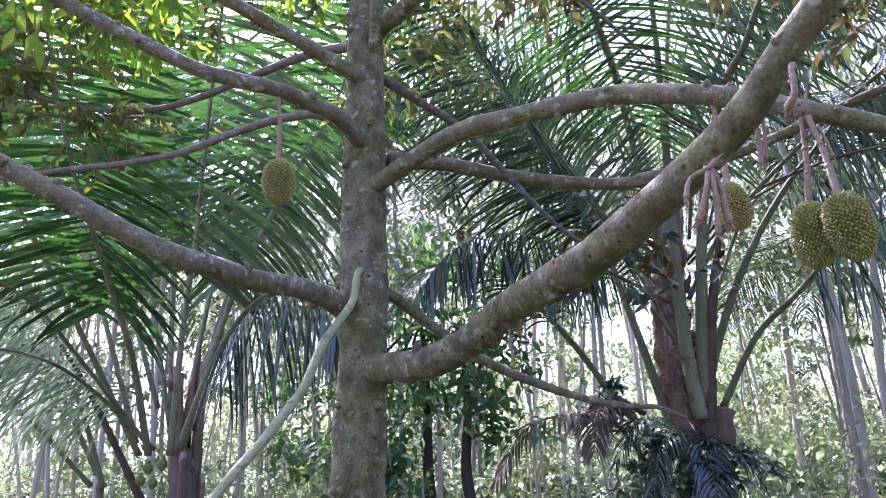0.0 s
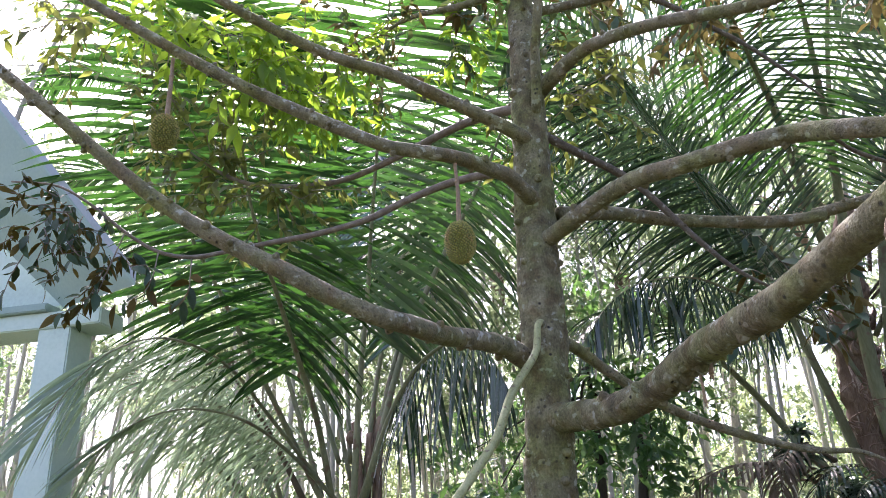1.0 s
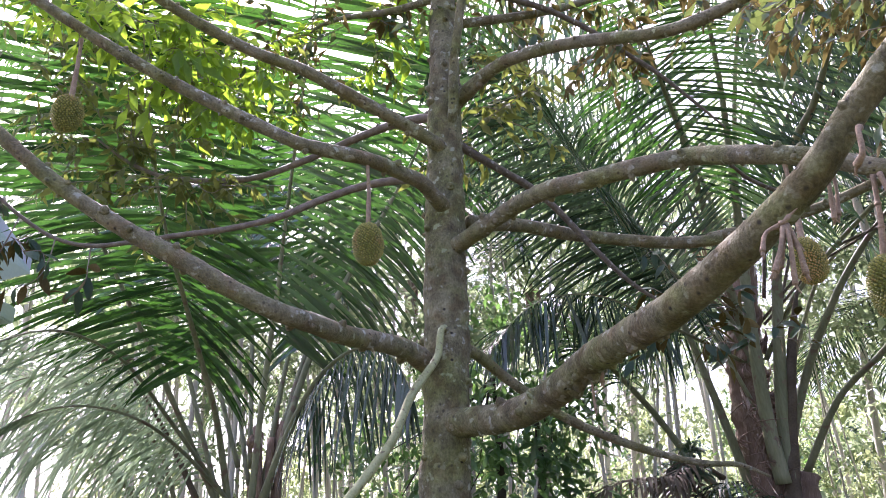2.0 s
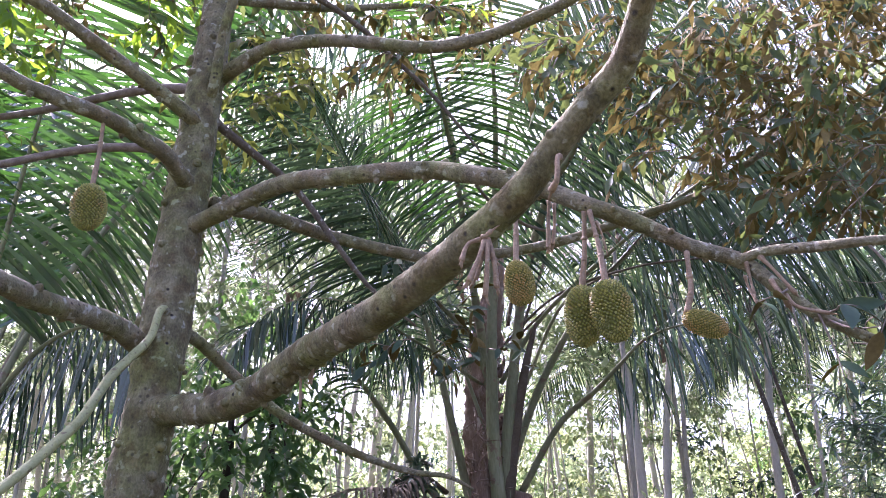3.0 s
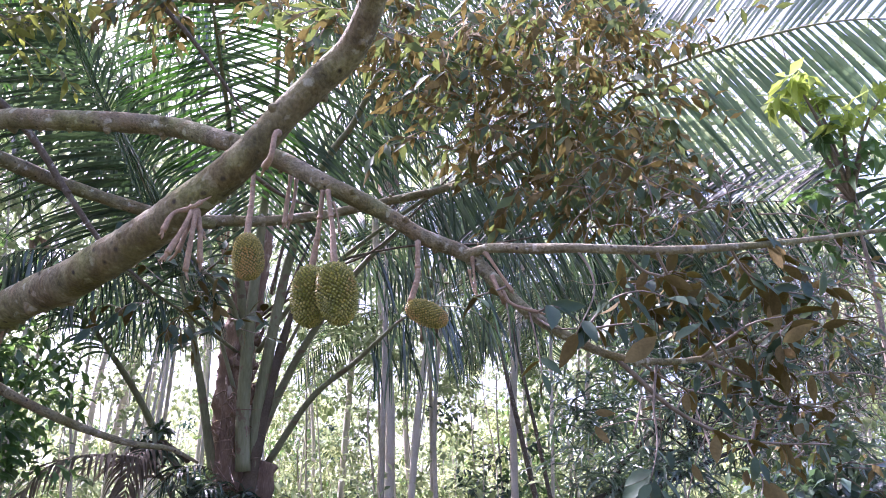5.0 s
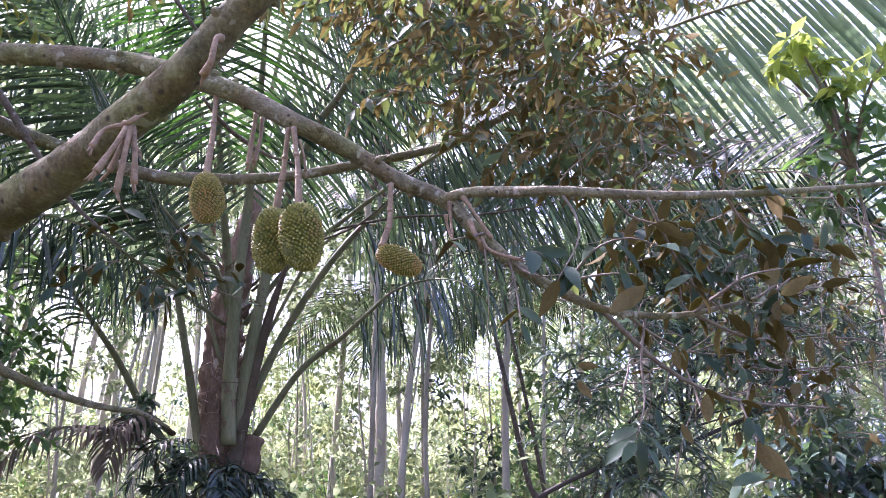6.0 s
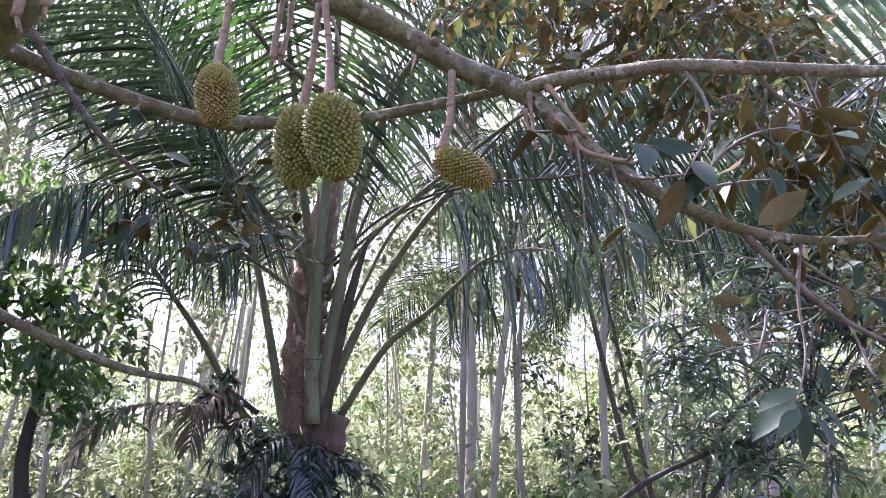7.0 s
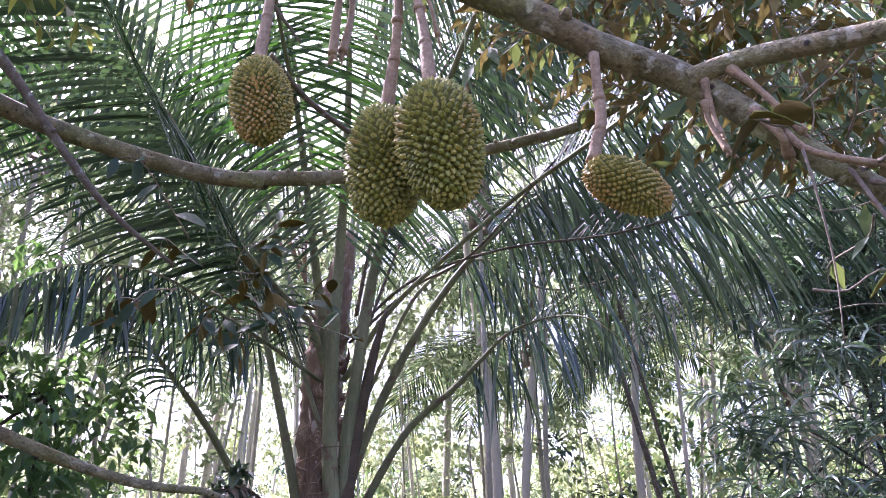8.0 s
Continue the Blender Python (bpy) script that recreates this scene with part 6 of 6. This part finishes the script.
spray((3.10, 4.19, 4.85), (0.36, 0.32, 0.2), 11, 10, 311, flip=0.6, size=1.05)
spray((3.68, 3.36, 3.72), (0.36, 0.32, 0.2), 11, 10, 312, flip=0.6, size=1.05)
spray((3.35, 4.06, 3.96), (0.36, 0.32, 0.2), 11, 10, 313, flip=0.6, size=1.05)
spray((3.93, 4.16, 3.98), (0.36, 0.32, 0.2), 11, 10, 314, flip=0.6, size=1.05)
spray((2.64, 3.28, 4.88), (0.36, 0.32, 0.2), 11, 10, 315, flip=0.6, size=1.05)
spray((3.38, 3.18, 5.03), (0.36, 0.32, 0.2), 11, 10, 316, flip=0.6, size=1.05)
# leaves over the back of the crown
spray((-0.22, 5.38, 5.12), (0.4, 0.35, 0.22), 11, 9, 330, tone=OLIVE, size=1.1)
spray((-0.42, 5.50, 4.89), (0.4, 0.35, 0.22), 11, 9, 331, tone=OLIVE, size=1.1)
spray((-0.08, 5.21, 5.38), (0.4, 0.35, 0.22), 11, 9, 332, tone=OLIVE, size=1.1)
# ends of the back branches towards the house
spray((-2.97, 4.70, 4.59), (0.4, 0.3, 0.3), 24, 16, 11, tone=OLIVE, size=0.85, root=(-2.73, 4.90, 4.47))
spray((-2.44, 4.80, 4.23), (0.4, 0.3, 0.22), 20, 14, 12, tone=OLIVE, size=0.85, root=(-2.38, 4.95, 4.39))
spray((-3.45, 4.60, 5.17), (0.3, 0.3, 0.25), 14, 12, 13, tone=OLIVE, size=0.85)
spray((-3.40, 3.85, 3.84), (0.3, 0.2, 0.13), 14, 10, 14, root=(-3.21, 3.90, 3.85), singly=True, size=0.8)
spray((-3.51, 3.80, 3.52), (0.22, 0.15, 0.12), 10, 8, 15, root=(-3.42, 3.80, 3.98), singly=True, size=0.8)
spray((-3.05, 3.90, 3.39), (0.2, 0.15, 0.12), 8, 8, 16, root=(-3.03, 4.00, 3.69), singly=True, size=0.8)
twig([(-3.03, 4.00, 3.69), (-3.05, 3.90, 3.39), (-3.10, 3.85, 3.19), (-3.32, 3.80, 3.09)], 10, 0.005, droop=1.8, first=0.5)
twig([(-2.84, 4.10, 3.57), (-2.80, 4.00, 3.36), (-2.83, 3.95, 3.23), (-2.98, 3.90, 3.16)], 8, 0.005, droop=1.8, first=0.4)
twig([(-2.66, 4.20, 3.55), (-2.63, 4.15, 3.39), (-2.61, 4.10, 3.26), (-2.72, 4.10, 3.18)], 8, 0.005, droop=2.0, first=0.4, size=1.2)
spray((-3.06, 3.20, 4.65), (0.25, 0.2, 0.15), 10, 10, 17, tone=OLIVE, size=0.85, root=(-2.61, 2.80, 4.49))
spray((-2.60, 5.00, 5.26), (0.4, 0.3, 0.2), 12, 10, 18, tone=OLIVE, size=0.85)
spray((-2.91, 4.90, 4.85), (0.3, 0.3, 0.2), 9, 10, 19, tone=OLIVE, size=0.85)
spray((-1.03, 5.60, 6.01), (0.4, 0.3, 0.3), 10, 12, 20, tone=LEAF_SUNLIT, size=1.2)
# foliage above the left limbs, its sunlight put into the leaf colour
spray((-2.23, 3.89, 4.77), (0.22, 0.22, 0.14), 7, 9, 360, tone=LEAF_SUNLIT, size=1.25)
spray((-2.02, 4.24, 4.79), (0.22, 0.22, 0.14), 7, 9, 361, tone=LEAF_SUNLIT, size=1.25)
spray((-1.97, 4.56, 4.74), (0.22, 0.22, 0.14), 7, 9, 362, tone=LEAF_SUNLIT, size=1.25)
spray((-2.03, 3.86, 4.94), (0.22, 0.22, 0.14), 7, 9, 363, tone=LEAF_SUNLIT, size=1.25)
spray((-2.44, 3.85, 5.02), (0.22, 0.22, 0.14), 7, 9, 364, tone=LEAF_SUNLIT, size=1.25)
spray((-1.76, 4.46, 4.98), (0.22, 0.22, 0.14), 7, 9, 365, tone=LEAF_SUNLIT, size=1.25)
spray((-2.59, 3.56, 4.91), (0.22, 0.22, 0.14), 7, 9, 366, tone=LEAF_SUNLIT, size=1.25)
spray((-1.98, 4.12, 4.98), (0.22, 0.22, 0.14), 7, 9, 367, tone=LEAF_SUNLIT, size=1.25)
spray((-2.91, 3.70, 5.18), (0.22, 0.22, 0.14), 7, 9, 368, tone=LEAF_SUNLIT, size=1.25)
spray((-2.92, 5.20, 5.93), (0.5, 0.4, 0.35), 20, 14, 21, tone=LEAF_SUNLIT, size=1.25)
spray((-2.31, 5.40, 5.84), (0.4, 0.4, 0.35), 16, 14, 22, tone=LEAF_SUNLIT, size=1.25)
spray((-3.38, 5.00, 6.24), (0.4, 0.4, 0.3), 14, 14, 23, tone=LEAF_SUNLIT, size=1.25)
spray((-2.09, 5.40, 5.33), (0.3, 0.3, 0.15), 8, 10, 24, tone=LEAF_SUNLIT, size=1.25)
spray((1.09, 4.90, 5.84), (0.3, 0.3, 0.12), 4, 8, 25, tone=LEAF_SUNLIT, size=1.2)

# denser growth over the right-hand boughs
for k, (p, q) in enumerate((((3.78, 2.70, 2.35), (0.22, 0.15, 0.14)), ((3.19, 2.30, 2.54), (0.2, 0.12, 0.1)), ((3.81, 2.50, 2.16), (0.2, 0.15, 0.14)), ((2.90, 2.30, 2.49), (0.16, 0.12, 0.09)), ((3.58, 2.20, 2.70), (0.18, 0.12, 0.1)), ((3.31, 2.20, 2.38), (0.2, 0.12, 0.1)), ((2.74, 2.10, 2.60), (0.18, 0.1, 0.07)), ((3.23, 2.10, 2.71), (0.18, 0.1, 0.07)), ((2.52, 2.20, 2.49), (0.12, 0.1, 0.06)))):
    spray(p, q, 7, 5, 40 + k, singly=True, flip=0.15, size=0.8)
for k, (p, q) in enumerate((((4.93, 3.60, 2.50), (0.4, 0.3, 0.3)), ((5.64, 3.60, 3.11), (0.3, 0.3, 0.3)), ((4.65, 3.60, 2.82), (0.3, 0.3, 0.2)), ((5.01, 3.40, 2.08), (0.3, 0.3, 0.3)))):
    spray(p, q, 20, 7, 60 + k, flip=0.25, size=0.8)
# the tree's top, added unseen above the view to shade trunk and limbs
for k, (ang, up0) in enumerate(((20, 5.2), (140, 5.5), (255, 5.8), (80, 6.2), (200, 6.6), (320, 7.0), (110, 7.4), (170, 6.9))):
    w = np.array((math.cos(radians(ang)), math.sin(radians(ang)), 0.35))
    s = np.array((-0.3, 4.42, up0))
    spray(s + w * 1.3, (0.6, 0.6, 0.35), 12, 14, 80 + k, root=s + w * 0.7, size=1.2)
    spray(s + w * 2.2, (0.6, 0.6, 0.35), 12, 14, 90 + k, root=s + w * 1.5, size=1.2)
